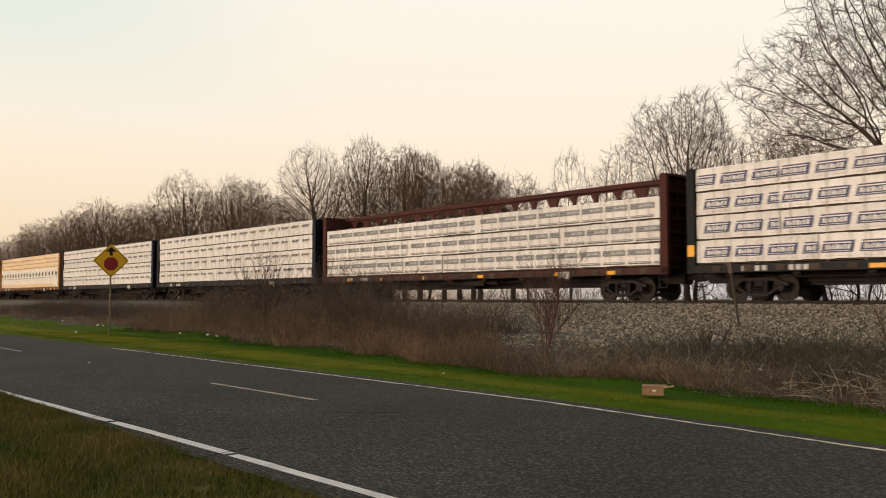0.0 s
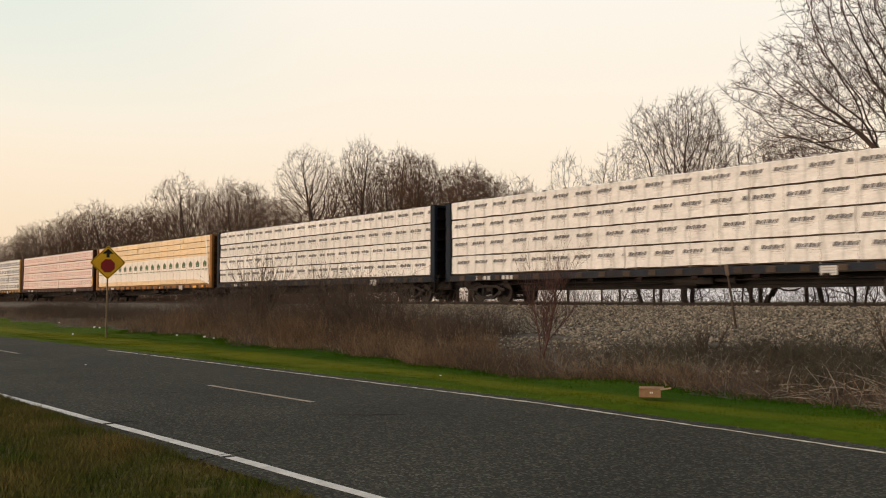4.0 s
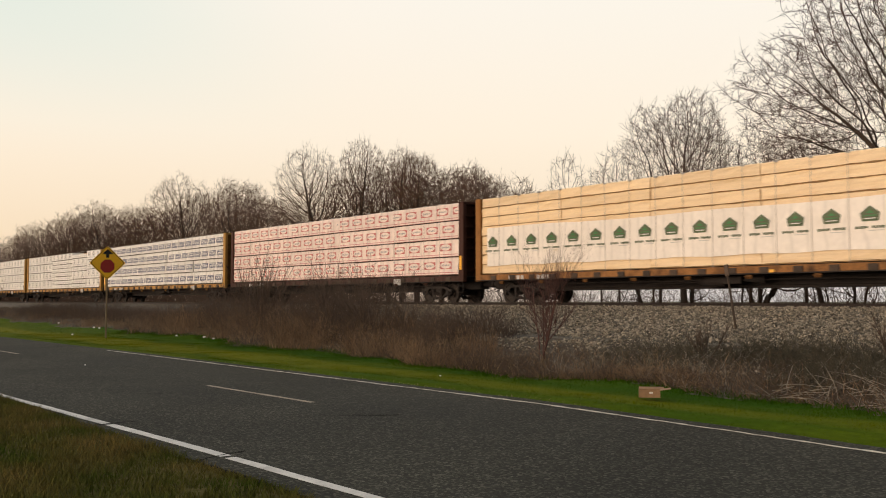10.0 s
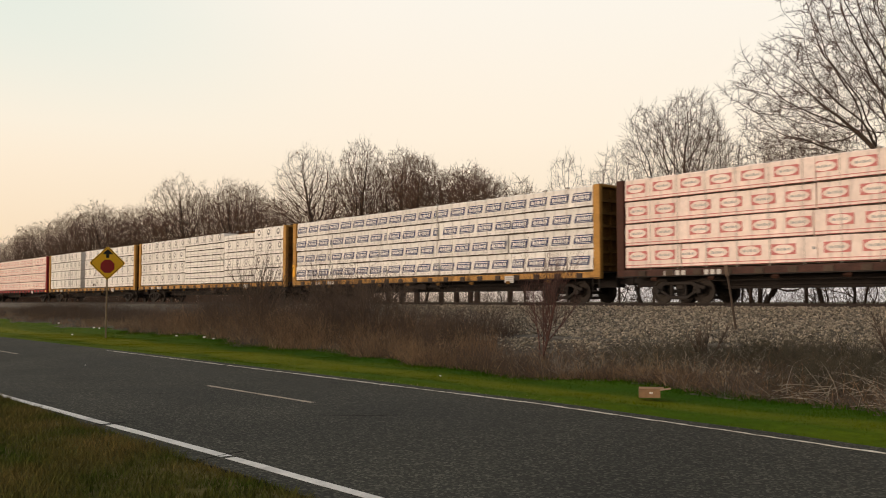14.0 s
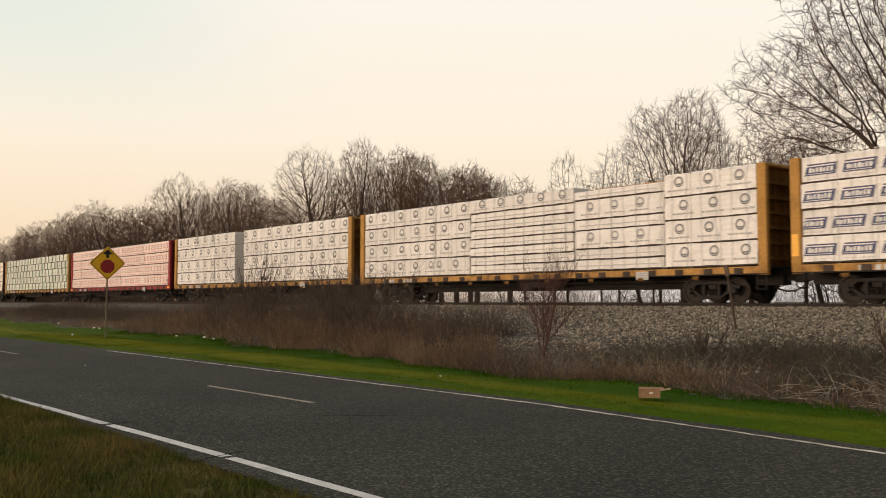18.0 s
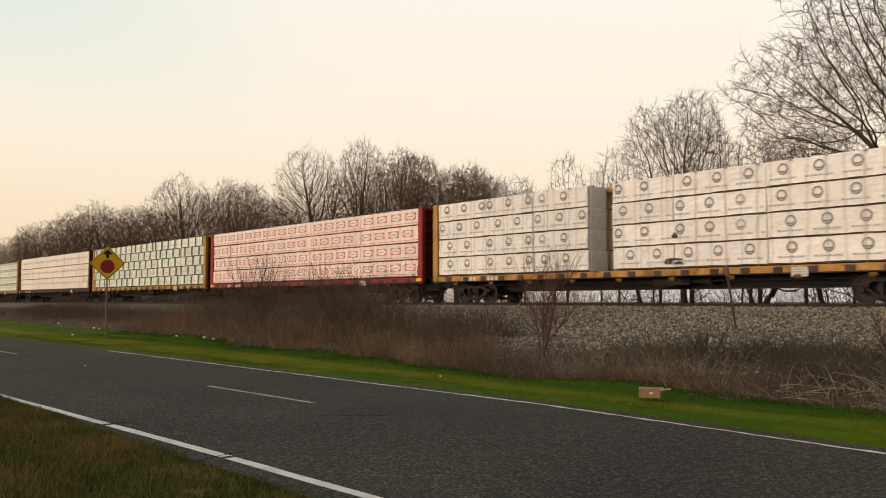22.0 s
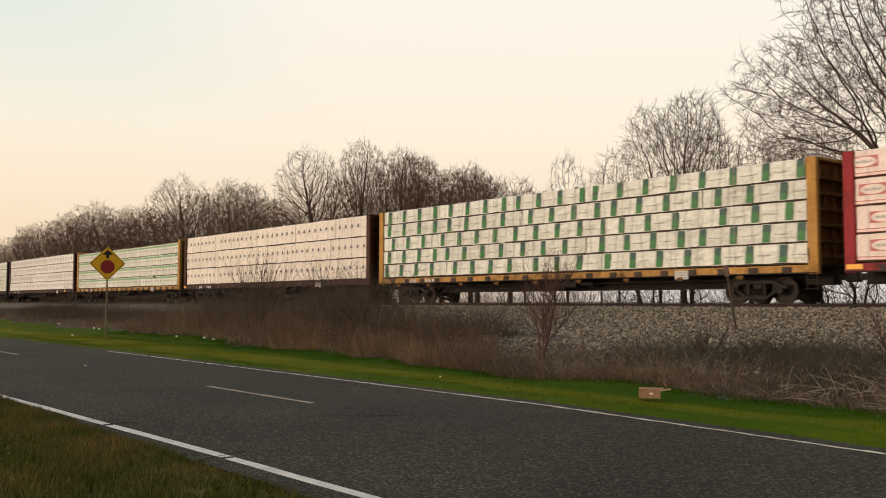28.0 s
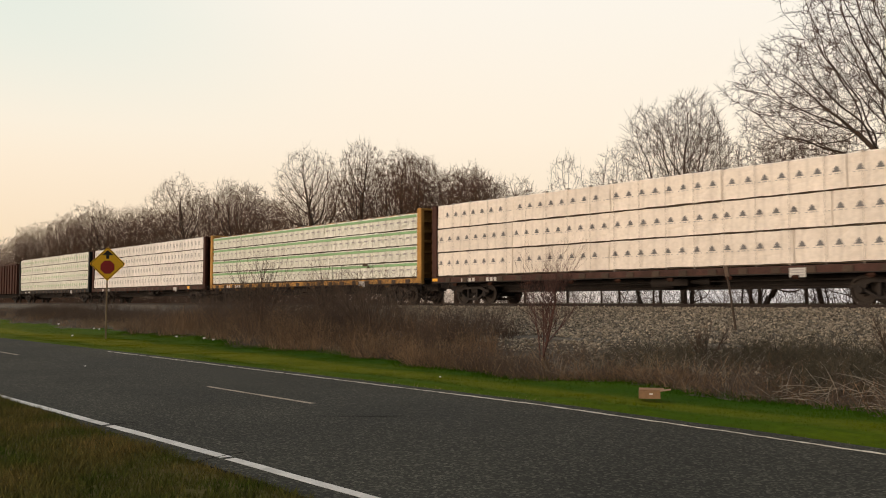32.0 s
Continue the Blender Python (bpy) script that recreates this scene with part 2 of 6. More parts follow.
INK_GREEN = mat("ink_green", (0.028, 0.165, 0.038), 0.5, 0.2, 2, 12, 0.1)
INK_TEAL = mat("ink_teal", (0.024, 0.080, 0.060), 0.5, 0.2, 2, 12, 0.1)
INK_SLATE = mat("ink_slate", (0.20, 0.215, 0.215), 0.5, 0.4, 1.2, 9, 0.1, tint=(0.36, 0.38, 0.40))
INK_MINT = mat("ink_mint", (0.22, 0.42, 0.20), 0.5, 0.15, 2, 12, 0.1)
INK_HOUSE = mat("ink_house_green", (0.062, 0.092, 0.036), 0.5, 0.2, 2, 12, 0.1)
INK_WHITE = mat("ink_white", (0.78, 0.76, 0.74), 0.5, 0.06, 2, 12, 0.1)
STRAP = mat("steel_strap", (0.33, 0.30, 0.27), 0.5, 0.2, 3, 20, 0.1, metal=0.4)
CARD = mat("cardboard", (0.27, 0.16, 0.088), 0.85, 0.15, 4, 30, 0.2)
SIGN_YELLOW = mat("sign_yellow", (0.92, 0.50, 0.015), 0.45, 0.06, 2, 20, 0.05)
SIGN_BLACK = mat("sign_black", (0.015, 0.013, 0.012), 0.5, 0.1, 2, 20, 0.05)
SIGN_RED = mat("sign_red", (0.30, 0.018, 0.018), 0.45, 0.08, 2, 20, 0.05)
POST = mat("sign_post_steel", (0.19, 0.14, 0.085), 0.6, 0.3, 4, 30, 0.2, metal=0.3)
PAPER = mat("litter_paper", (0.75, 0.73, 0.70), 0.7, 0.1, 6, 30, 0.2)


def verge_mat(name, bump, rand):
    """Verge grass: deep green by the weeds, a yellower mown strip along the middle, green again at the road's dry fringe."""
    m = bpy.data.materials.new(name)
    m.use_nodes = True
    n, l = m.node_tree.nodes, m.node_tree.links
    p = n["Principled BSDF"]
    p.inputs["Roughness"].default_value, p.inputs["Specular IOR Level"].default_value = 0.9, 0.04
    co, sep = n.new("ShaderNodeTexCoord"), n.new("ShaderNodeSeparateXYZ")
    l.new(co.outputs["Object"], sep.inputs[0])

    def ranged(socket, a, b, lo, hi):
        q = n.new("ShaderNodeMapRange")
        for key, v in (("From Min", a), ("From Max", b), ("To Min", lo), ("To Max", hi)):
            q.inputs[key].default_value = v
        l.new(socket, q.inputs["Value"])
        return q.outputs[0]

    def calc(op, a, b):
        q = n.new("ShaderNodeMath")
        q.operation = op
        for i, v in enumerate((a, b)):
            if isinstance(v, float):
                q.inputs[i].default_value = v
            else:
                l.new(v, q.inputs[i])
        return q.outputs[0]

    def rough(scale, stretch, detail=3.0):
        mp, t = n.new("ShaderNodeMapping"), n.new("ShaderNodeTexNoise")
        mp.inputs["Scale"].default_value = stretch
        t.inputs["Scale"].default_value, t.inputs["Detail"].default_value = scale, detail
        l.new(co.outputs["Object"], mp.inputs[0])
        l.new(mp.outputs[0], t.inputs["Vector"])
        return t.outputs["Fac"]

    width = ranged(sep.outputs["X"], -34.0, -6.0, 4.95, 2.3)
    share = calc("DIVIDE", calc("SUBTRACT", sep.outputs["Y"], 9.1), width)
    share = calc("ADD", share, ranged(rough(0.5, (0.25, 1, 1)), 0.3, 0.7, -0.09, 0.09))
    ramp = n.new("ShaderNodeValToRGB")
    e = ramp.color_ramp.elements
    stops = [(0.0, 0.30), (0.12, 0.30), (0.26, 0.85), (0.48, 0.90), (0.66, 0.25), (1.0, 0.0)]
    for at, v in stops[1:-1]:
        e.new(at)
    for i, (at, v) in enumerate(stops):
        e[i].position, e[i].color = at, (v, v, v, 1)
    l.new(share, ramp.inputs[0])
    amount = calc("MULTIPLY", ramp.outputs["Color"], ranged(sep.outputs["X"], -22.0, -6.0, 1.0, 0.65))
    amount = calc("ADD", amount, ranged(rough(1.1, (0.3, 1, 1)), 0.3, 0.7, -0.16, 0.16))
    amount = calc("ADD", amount, ranged(sep.outputs["X"], -62.0, -26.0, 0.32, 0.0))
    mix = n.new("ShaderNodeMix")
    mix.data_type = "RGBA"
    mix.inputs["A"].default_value, mix.inputs["B"].default_value = (0.031, 0.078, 0.002, 1), (0.145, 0.150, 0.006, 1)
    l.new(amount, mix.inputs["Factor"])
    tone = ranged(rough(14.0, (0.5, 1, 1)), 0.25, 0.75, 0.80, 1.20)
    if rand:
        tone = calc("MULTIPLY", tone, ranged(n.new("ShaderNodeNewGeometry").outputs["Random Per Island"], 0.0, 1.0, 1 - rand, 1 + rand))
    hv = n.new("ShaderNodeHueSaturation")
    l.new(tone, hv.inputs["Value"])
    l.new(mix.outputs["Result"], hv.inputs["Color"])
    l.new(hv.outputs["Color"], p.inputs["Base Color"])
    if bump:
        bp = n.new("ShaderNodeBump")
        bp.inputs["Strength"].default_value, bp.inputs["Distance"].default_value = bump, 0.02
        l.new(rough(30.0, (1, 1, 1)), bp.inputs["Height"])
        l.new(bp.outputs[0], p.inputs["Normal"])
    return m


TURF, GRASS_GREEN = verge_mat("verge_turf", 0.2, 0.0), verge_mat("verge_blade", 0.0, 0.12)


COLOURS = {}


def paint(name, color):
    COLOURS[name] = color
    return mat(name, color, 0.72, 0.2, 1.2, 14, 0.25, spec=0.2, stain=0.65, stain_color=tuple(0.25 * c + 0.4 * g for c, g in zip(color, (0.06, 0.04, 0.028))))


def darkened(body):
    """A rusty copy of the body paint, with the shade between cars put into its colour."""
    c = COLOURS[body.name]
    return mat(body.name + "_rust_shaded", tuple(0.38 * a + 0.4 * g for a, g in zip(c, (0.045, 0.022, 0.012))), 0.85, 0.35, 1.6, 16, 0.4, spec=0.12, stain=0.8, stain_color=(0.020, 0.012, 0.008))


def sooty(body):
    """The grimy, chipped finish of a car's side sill."""
    c = COLOURS[body.name]
    return mat(body.name + "_sooty", tuple(0.85 * a + 0.01 for a in c), 0.75, 0.35, 2.6, 18, 0.3, spec=0.2, stain=0.9, stain_color=(0.034, 0.020, 0.013), tint=tuple(1.45 * a + 0.012 for a in c))


POCKET = mat("stake_pocket_grime", (0.045, 0.030, 0.021), 0.8, 0.4, 3, 25, 0.3, rand=0.3)
P_BLACK = paint("paint_black", (0.013, 0.015, 0.016))
P_NAVY = paint("paint_navy", (0.010, 0.015, 0.025))
P_OXIDE = paint("paint_oxide_red", (0.062, 0.019, 0.015))
P_BROWN = paint("paint_brown", (0.060, 0.025, 0.018))
P_OCHRE = paint("paint_ochre", (0.28, 0.125, 0.036))
P_YELLOW = paint("paint_yellow", (0.42, 0.225, 0.060))
P_RED = paint("paint_red", (0.28, 0.032, 0.036))
REFLECT = mat("reflector_yellow", (0.85, 0.42, 0.02), 0.4, 0.05, 3, 20, 0.0)


# ---------- mesh helpers ----------
class Build:
    """Collects vertices, faces and their material slots for one mesh."""

    def __init__(self):
        self.v, self.f, self.m = [], [], []

    def poly(self, pts, k=0):
        i = len(self.v)
        self.v += [tuple(p) for p in pts]
        self.f.append(tuple(range(i, i + len(pts))))
        self.m.append(k)
        return self

    def box(self, x0, x1, y0, y1, z0, z1, k=0, c=0.0):
        """A box; c chamfers its edges along all three axes."""
        i = len(self.v)
        if not c:
            self.v += [(x, y, z) for z in (z0, z1) for y in (y0, y1) for x in (x0, x1)]
            fs = [(0, 2, 3, 1), (4, 5, 7, 6), (0, 1, 5, 4), (2, 6, 7, 3), (0, 4, 6, 2), (1, 3, 7, 5)]
        else:
            b = bmesh.new()
            bmesh.ops.create_cube(b, size=1)
            for q in b.verts:
                q.co = Vector(((x0 + x1) / 2 + q.co.x * (x1 - x0), (y0 + y1) / 2 + q.co.y * (y1 - y0), (z0 + z1) / 2 + q.co.z * (z1 - z0)))
            bmesh.ops.bevel(b, geom=list(b.edges), offset=c, segments=1, affect="EDGES")
            b.verts.index_update()
            self.v += [tuple(q.co) for q in b.verts]
            fs = [tuple(q.index for q in g.verts) for g in b.faces]
            b.free()
        self.f += [tuple(a + i for a in g) for g in fs]
        self.m += [k] * len(fs)
        return self

    def tube(self, pts, radii, sides=8, k=0, cap=True):
        """A tube along points."""
        i = len(self.v)
        pts = [Vector(p) for p in pts]
        for j, p in enumerate(pts):
            d = (pts[min(j + 1, len(pts) - 1)] - pts[max(j - 1, 0)]).normalized()
            a = d.orthogonal().normalized()
            b = d.cross(a)
            for s in range(sides):
                w = 2 * math.pi * s / sides
                self.v.append(tuple(p + (a * math.cos(w) + b * math.sin(w)) * radii[j]))
        for j in range(len(pts) - 1):
            for s in range(sides):
                s2 = (s + 1) % sides
                self.f.append((i + j * sides + s, i + j * sides + s2, i + (j + 1) * sides + s2, i + (j + 1) * sides + s))
                self.m.append(k)
        if cap:
            self.f.append(tuple(i + s for s in reversed(range(sides))))
            self.f.append(tuple(i + (len(pts) - 1) * sides + s for s in range(sides)))
            self.m += [k, k]
        return self

    def ring(self, cx, cz, r0, r1, y, k=0, n=16, sq=1.0):
        """A flat ring facing -y."""
        for s in range(n):
            a, b = 2 * math.pi * s / n, 2 * math.pi * (s + 1) / n
            self.poly([(cx + r0 * math.cos(a), y, cz + r0 * sq * math.sin(a)), (cx + r1 * math.cos(a), y, cz + r1 * sq * math.sin(a)),
                       (cx + r1 * math.cos(b), y, cz + r1 * sq * math.sin(b)), (cx + r0 * math.cos(b), y, cz + r0 * sq * math.sin(b))], k)
        return self

    def mesh(self, name, mats):
        me = bpy.data.meshes.new(name)
        me.from_pydata(self.v, [], self.f)
        for m in mats:
            me.materials.append(m)
        if len(mats) > 1:
            me.polygons.foreach_set("material_index", self.m)
        me.update()
        return me


def part(name, b, mats, parent=None, label="", loc=None):
    """ONE mesh object from a Build or a mesh, under a thing or a part."""
    me = b.mesh(name, mats if isinstance(mats, (list, tuple)) else [mats]) if isinstance(b, Build) else b
    ob = new(name, me)
    if parent is not None:
        ob.parent = parent
    if loc is not None:
        ob.location = loc
    if label:
        ob["label"] = label
    return ob


def np_mesh(name, verts, faces, material):
    """A mesh from arrays of vertices and of faces that all have the same number of corners."""
    me = bpy.data.meshes.new(name)
    n, k = faces.shape
    me.vertices.add(len(verts))
    me.vertices.foreach_set("co", verts.astype(np.float32).ravel())
    me.loops.add(n * k)
    me.loops.foreach_set("vertex_index", faces.astype(np.int32).ravel())
    me.polygons.add(n)
    me.polygons.foreach_set("loop_start", np.arange(0, n * k, k, dtype=np.int32))
    me.update(calc_edges=True)
    me.materials.append(material)
    return me


def tubes_mesh(name, segs, material):
    """Three-sided tubes from rows of x0 y0 z0 r0 x1 y1 z1 r1."""
    s = np.array(segs, dtype=np.float64)
    p0, r0, p1, r1 = s[:, 0:3], s[:, 3:4], s[:, 4:7], s[:, 7:8]
    d = p1 - p0
    d /= np.linalg.norm(d, axis=1, keepdims=True) + 1e-9
    ref = np.where(np.abs(d[:, 2:3]) > 0.9, np.array([[1.0, 0, 0]]), np.array([[0, 0, 1.0]]))
    a = np.cross(d, ref)
    a /= np.linalg.norm(a, axis=1, keepdims=True) + 1e-9
    b = np.cross(d, a)
    n = len(s)
    v = np.zeros((n, 6, 3))
    for j in range(3):
        w = 2 * math.pi * j / 3
        o = a * math.cos(w) + b * math.sin(w)
        v[:, j] = p0 + o * r0
        v[:, j + 3] = p1 + o * r1
    f = np.array([[0, 1, 4, 3], [1, 2, 5, 4], [2, 0, 3, 5]])
    faces = (np.arange(n)[:, None, None] * 6 + f[None]).reshape(-1, 4)
    return np_mesh(name, v.reshape(-1, 3), faces, material)


# ---------- ground ----------
RAIL_Z = 1.317            # top of rail
TRACK_Y = 28.11           # middle of the track


def edge_of_verge(x):
    """Where the mown verge meets the rough embankment."""
    return 11.4 + 0.095 * min(28, max(0.0, -x - 6)) + 0.035 * min(60, max(0.0, -x - 34)) + 0.35 * math.sin(x * 0.55) + 0.2 * math.sin(x * 1.7)


PROFILE = [(-3000, -0.6), (-60, -0.2), (-8, 0.02), (3.2, 0.02), (3.4, -0.03), (9.1, -0.03), (9.3, 0.03), (11.5, 0.0), (13.0, -0.02), (14.2, 0.08),
           (17.0, 0.36), (21.0, 0.72), (24.6, 0.98), (31.6, 0.98), (34.5, 0.25), (38.0, 0.05), (60, 0.0), (150, -0.2), (3000, -2.0)]


def ground_z(x, y):
    for (y0, z0), (y1, z1) in zip(PROFILE, PROFILE[1:]):
        if y0 <= y <= y1:
            z = z0 + (z1 - z0) * (y - y0) / (y1 - y0)
            break
    if 9.5 < y < 24 or 32 < y < 80 or -30 < y < 3.0:
        z += 0.05 * noise.noise((x * 0.35, y * 0.5, 0.0)) + 0.02 * noise.noise((x * 1.3, y * 1.3, 5.0))
    return z


def build_ground():
    xs = [-3000, -1200, -600, -400, -300, -220, -160] + [-120 + i for i in range(40)] + [-80 + 0.5 * i for i in range(196)] + [18, 22, 30, 50, 100, 300, 1000, 3000]
    ys = [-3000, -800, -200, -60, -30, -16, -8, -4] + [-2 + 0.4 * i for i in range(13)] + [3.2, 3.4, 9.1, 9.3] + [9.6 + 0.4 * i for i in range(38)] + \
        [25, 31.6, 33, 34.5, 36, 38, 42, 48, 60, 80, 110, 150, 300, 700, 1500, 3000]
    b = Build()
    b.v = [(x, y, ground_z(x, y)) for y in ys for x in xs]
    w = len(xs)
    for j in range(len(ys) - 1):
        for i in range(w - 1):
            b.f.append((j * w + i, j * w + i + 1, (j + 1) * w + i + 1, (j + 1) * w + i))
            cx, cy = (xs[i] + xs[i + 1]) / 2, (ys[j] + ys[j + 1]) / 2
            k = 3 if abs(cy) > 75 else 2 if cy < 6 else 1 if cy < edge_of_verge(cx) else 4 if 17.5 < cy < 33 else 0
            b.m.append(k)
    me = b.mesh("ground", [SOIL, TURF, NEAR_TURF, FIELD, BALLAST])
    me.polygons.foreach_set("use_smooth", [True] * len(me.polygons))
    tagged(new("ground", me), "grassy roadside ground rising to a gravel railway bank", "ground", kind="structure")


build_ground()


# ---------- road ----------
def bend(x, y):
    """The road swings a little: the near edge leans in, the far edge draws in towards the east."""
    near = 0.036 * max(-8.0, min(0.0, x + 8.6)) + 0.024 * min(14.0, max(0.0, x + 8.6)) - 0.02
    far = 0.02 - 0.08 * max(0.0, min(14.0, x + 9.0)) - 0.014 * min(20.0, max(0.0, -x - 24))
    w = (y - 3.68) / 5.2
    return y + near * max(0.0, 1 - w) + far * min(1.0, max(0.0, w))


def strip(name, x0, x1, y0, y1, z, th, material, label, category, step=4.0, jag=0.0, kind="structure", parent=None):
    n = max(1, int((x1 - x0) / step))
    rnd = random.Random(hash_of(name) + int(abs(x0) * 7))
    b = Build()
    top = []
    for i in range(n + 1):
        x = x0 + (x1 - x0) * i / n
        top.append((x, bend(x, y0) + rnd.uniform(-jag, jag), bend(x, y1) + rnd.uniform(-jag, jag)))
    for (xa, ya0, ya1), (xb, yb0, yb1) in zip(top, top[1:]):
        b.poly([(xa, ya0, z), (xb, yb0, z), (xb, yb1, z), (xa, ya1, z)])
        b.poly([(xa, ya0, z - th), (xb, yb0, z - th), (xb, yb0, z), (xa, ya0, z)])
        b.poly([(xa, ya1, z), (xb, yb1, z), (xb, yb1, z - th), (xa, ya1, z - th)])
    return b


def hash_of(s):
    return sum(ord(c) * (i + 3) for i, c in enumerate(s))


road = part("road", strip("road", -420, 320, 3.36, 9.16, 0.0, 0.12, ASPHALT, "", "", 0.6, 0.025), ASPHALT)
tagged(road, "two-lane worn dark grey asphalt road with cracks", "road", kind="structure")
EDGE_NEAR, EDGE_FAR, CENTRE = 3.68, 8.88, 6.58
for x0, x1 in [(-420, -40), (-39.97, -10.52), (-10.43, -7.66), (-7.57, 320)]:
    part("edge_line", strip("near", x0, x1, EDGE_NEAR - 0.055, EDGE_NEAR + 0.055, 0.004, 0.003, None, "", "", 0.5, 0.006), LINE_WHITE, road, "white edge line worn at the cracks")
part("edge_line", strip("far", -26, 320, EDGE_FAR - 0.044, EDGE_FAR + 0.000, 0.004, 0.003, None, "", "", 0.14, 0.024), LINE_FADED, road, "faded white edge line overgrown by grass")
for i in range(-14, 22):
    a = -14.20 + i * 14.9
    part("centre_dash", strip("dash", a, a + 3.27, CENTRE - 0.036, CENTRE + 0.036, 0.004, 0.003, None, "", "", 0.3, 0.008), LINE_YELLOW, road, "faded yellow dash")


def crack(x, y0, y1, lean, w=0.018):
    rnd = random.Random(int(abs(x) * 100))
    n = max(3, int(abs(y1 - y0) / 0.15))
    b, px = Build(), None
    for i in range(n + 1):
        y = y0 + (y1 - y0) * i / n
        q = (x + lean * (y - y0) + rnd.uniform(-0.035, 0.035), y, w * rnd.uniform(0.4, 1.2))
        if px:
            b.poly([(px[0] - px[2], px[1], 0.0065), (px[0] + px[2], px[1], 0.0065), (q[0] + q[2], q[1], 0.0065), (q[0] - q[2], q[1], 0.0065)])
        px = q
    part("crack", b, TAR, road, "dark tar-filled crack")


for c in [(-10.46, 3.4, 3.9, -0.1), (-7.62, 3.4, 3.95, -0.3), (-9.6, 5.9, 6.7, 0.75, 0.02), (-20, 3.6, 8.9, 0.2, 0.012), (-30, 3.6, 8.9, 0.2, 0.014), (-13.5, 5.1, 5.6, 0.3)]:
    crack(*c)

# ---------- track ----------
track = tagged(new("railway_track"), "single railway track on grey ballast with rusty rails", "railway track", kind="structure")
track.location = (0, TRACK_Y, RAIL_Z)
for s in (-1, 1):
    b = Build()
    y = s * 0.7525
    prof = [(-0.07, -0.185), (0.07, -0.185), (0.07, -0.172), (0.012, -0.155), (0.012, -0.045), (0.036, -0.035), (0.036, 0.0), (-0.036, 0.0), (-0.036, -0.035),
            (-0.012, -0.045), (-0.012, -0.155), (-0.07, -0.172)]
    for (a0, c0), (a1, c1) in zip(prof, prof[1:] + prof[:1]):
        b.poly([(-600, y + a0, c0), (330, y + a0, c0), (330, y + a1, c1), (-600, y + a1, c1)])
    part("rail", b, RAIL, track)
b = Build().box(-0.11, 0.11, -1.3, 1.3, -0.355, -0.19, c=0.012)
tie_mesh = b.mesh("tie", [TIE])
for i in range(280):
    part("tie", tie_mesh, None, track, loc=(12 - 0.53 * i, 0, 0))

# ballast bed
b = Build()
bed = [(-5.2, -0.46), (-3.0, -0.2), (-1.8, -0.12), (-1.42, -0.14), (-1.32, -0.215), (1.32, -0.215), (1.6, -0.14), (3.0, -0.24), (5.6, -0.9)]
for (a0, c0), (a1, c1) in zip(bed, bed[1:]):
    for i in range(93):
        b.poly([(-600 + 10 * i, a0, c0), (-590 + 10 * i, a0, c0), (-590 + 10 * i, a1, c1), (-600 + 10 * i, a1, c1)])
o = part("ballast_bed", b, BALLAST)
o.location = track.location
tagged(o, "crushed grey stone ballast bed under the track", "ballast", kind="structure")

# ---------- train ----------
CAR_PITCH, CAR_LEN, HALF_W = 24.54, 23.35, 1.40
REAR, FRONT = -0.27, 23.43        # the ends of a flatcar
WHEEL_R = 0.44
DECK_Z = 1.24


def train_x(t):
    """How far the train has come, by its slowly falling speed."""
    return -19.232 + 9.1144 * t - 0.0445565 * t * t + 0.000292272 * t ** 3


SHARED = {}


def shared(key, make):
    if key not in SHARED:
        SHARED[key] = make()
    return SHARED[key]


def wheelset_mesh():
    b = Build()
    for s in (-1, 1):
        y = s * 0.72
        n = 20
        rings = []
        for off, r in [(-0.065, 0.10), (-0.065, 0.17), (-0.03, 0.2), (-0.03, 0.36), (-0.065, 0.39), (-0.065, WHEEL_R), (0.05, WHEEL_R + 0.003), (0.065, WHEEL_R + 0.025),
                       (0.08, WHEEL_R + 0.02), (0.08, 0.38), (0.03, 0.36), (0.03, 0.2), (0.08, 0.17), (0.08, 0.09)]:
            rings.append([(r * math.cos(2 * math.pi * k / n), y - s * off * -1, r * math.sin(2 * math.pi * k / n)) for k in range(n)])
        i = len(b.v)
        for q in rings:
            b.v += q
        for j in range(len(rings) - 1):
            for k in range(n):
                b.f.append((i + j * n + k, i + j * n + (k + 1) % n, i + (j + 1) * n + (k + 1) % n, i + (j + 1) * n + k))
                b.m.append(0)
    b.tube([(0, -0.98, 0), (0, 0.98, 0)], [0.08, 0.08], 10)
    for s in (-1, 1):
        for k in range(3):
            w = 2 * math.pi * k / 3
            b.box(0.05 * math.cos(w) - 0.012, 0.05 * math.cos(w) + 0.012, s * 0.98 - 0.01, s * 0.98 + 0.012, 0.05 * math.sin(w) - 0.012, 0.05 * math.sin(w) + 0.012)
    return b.mesh("wheelset", [STEEL])


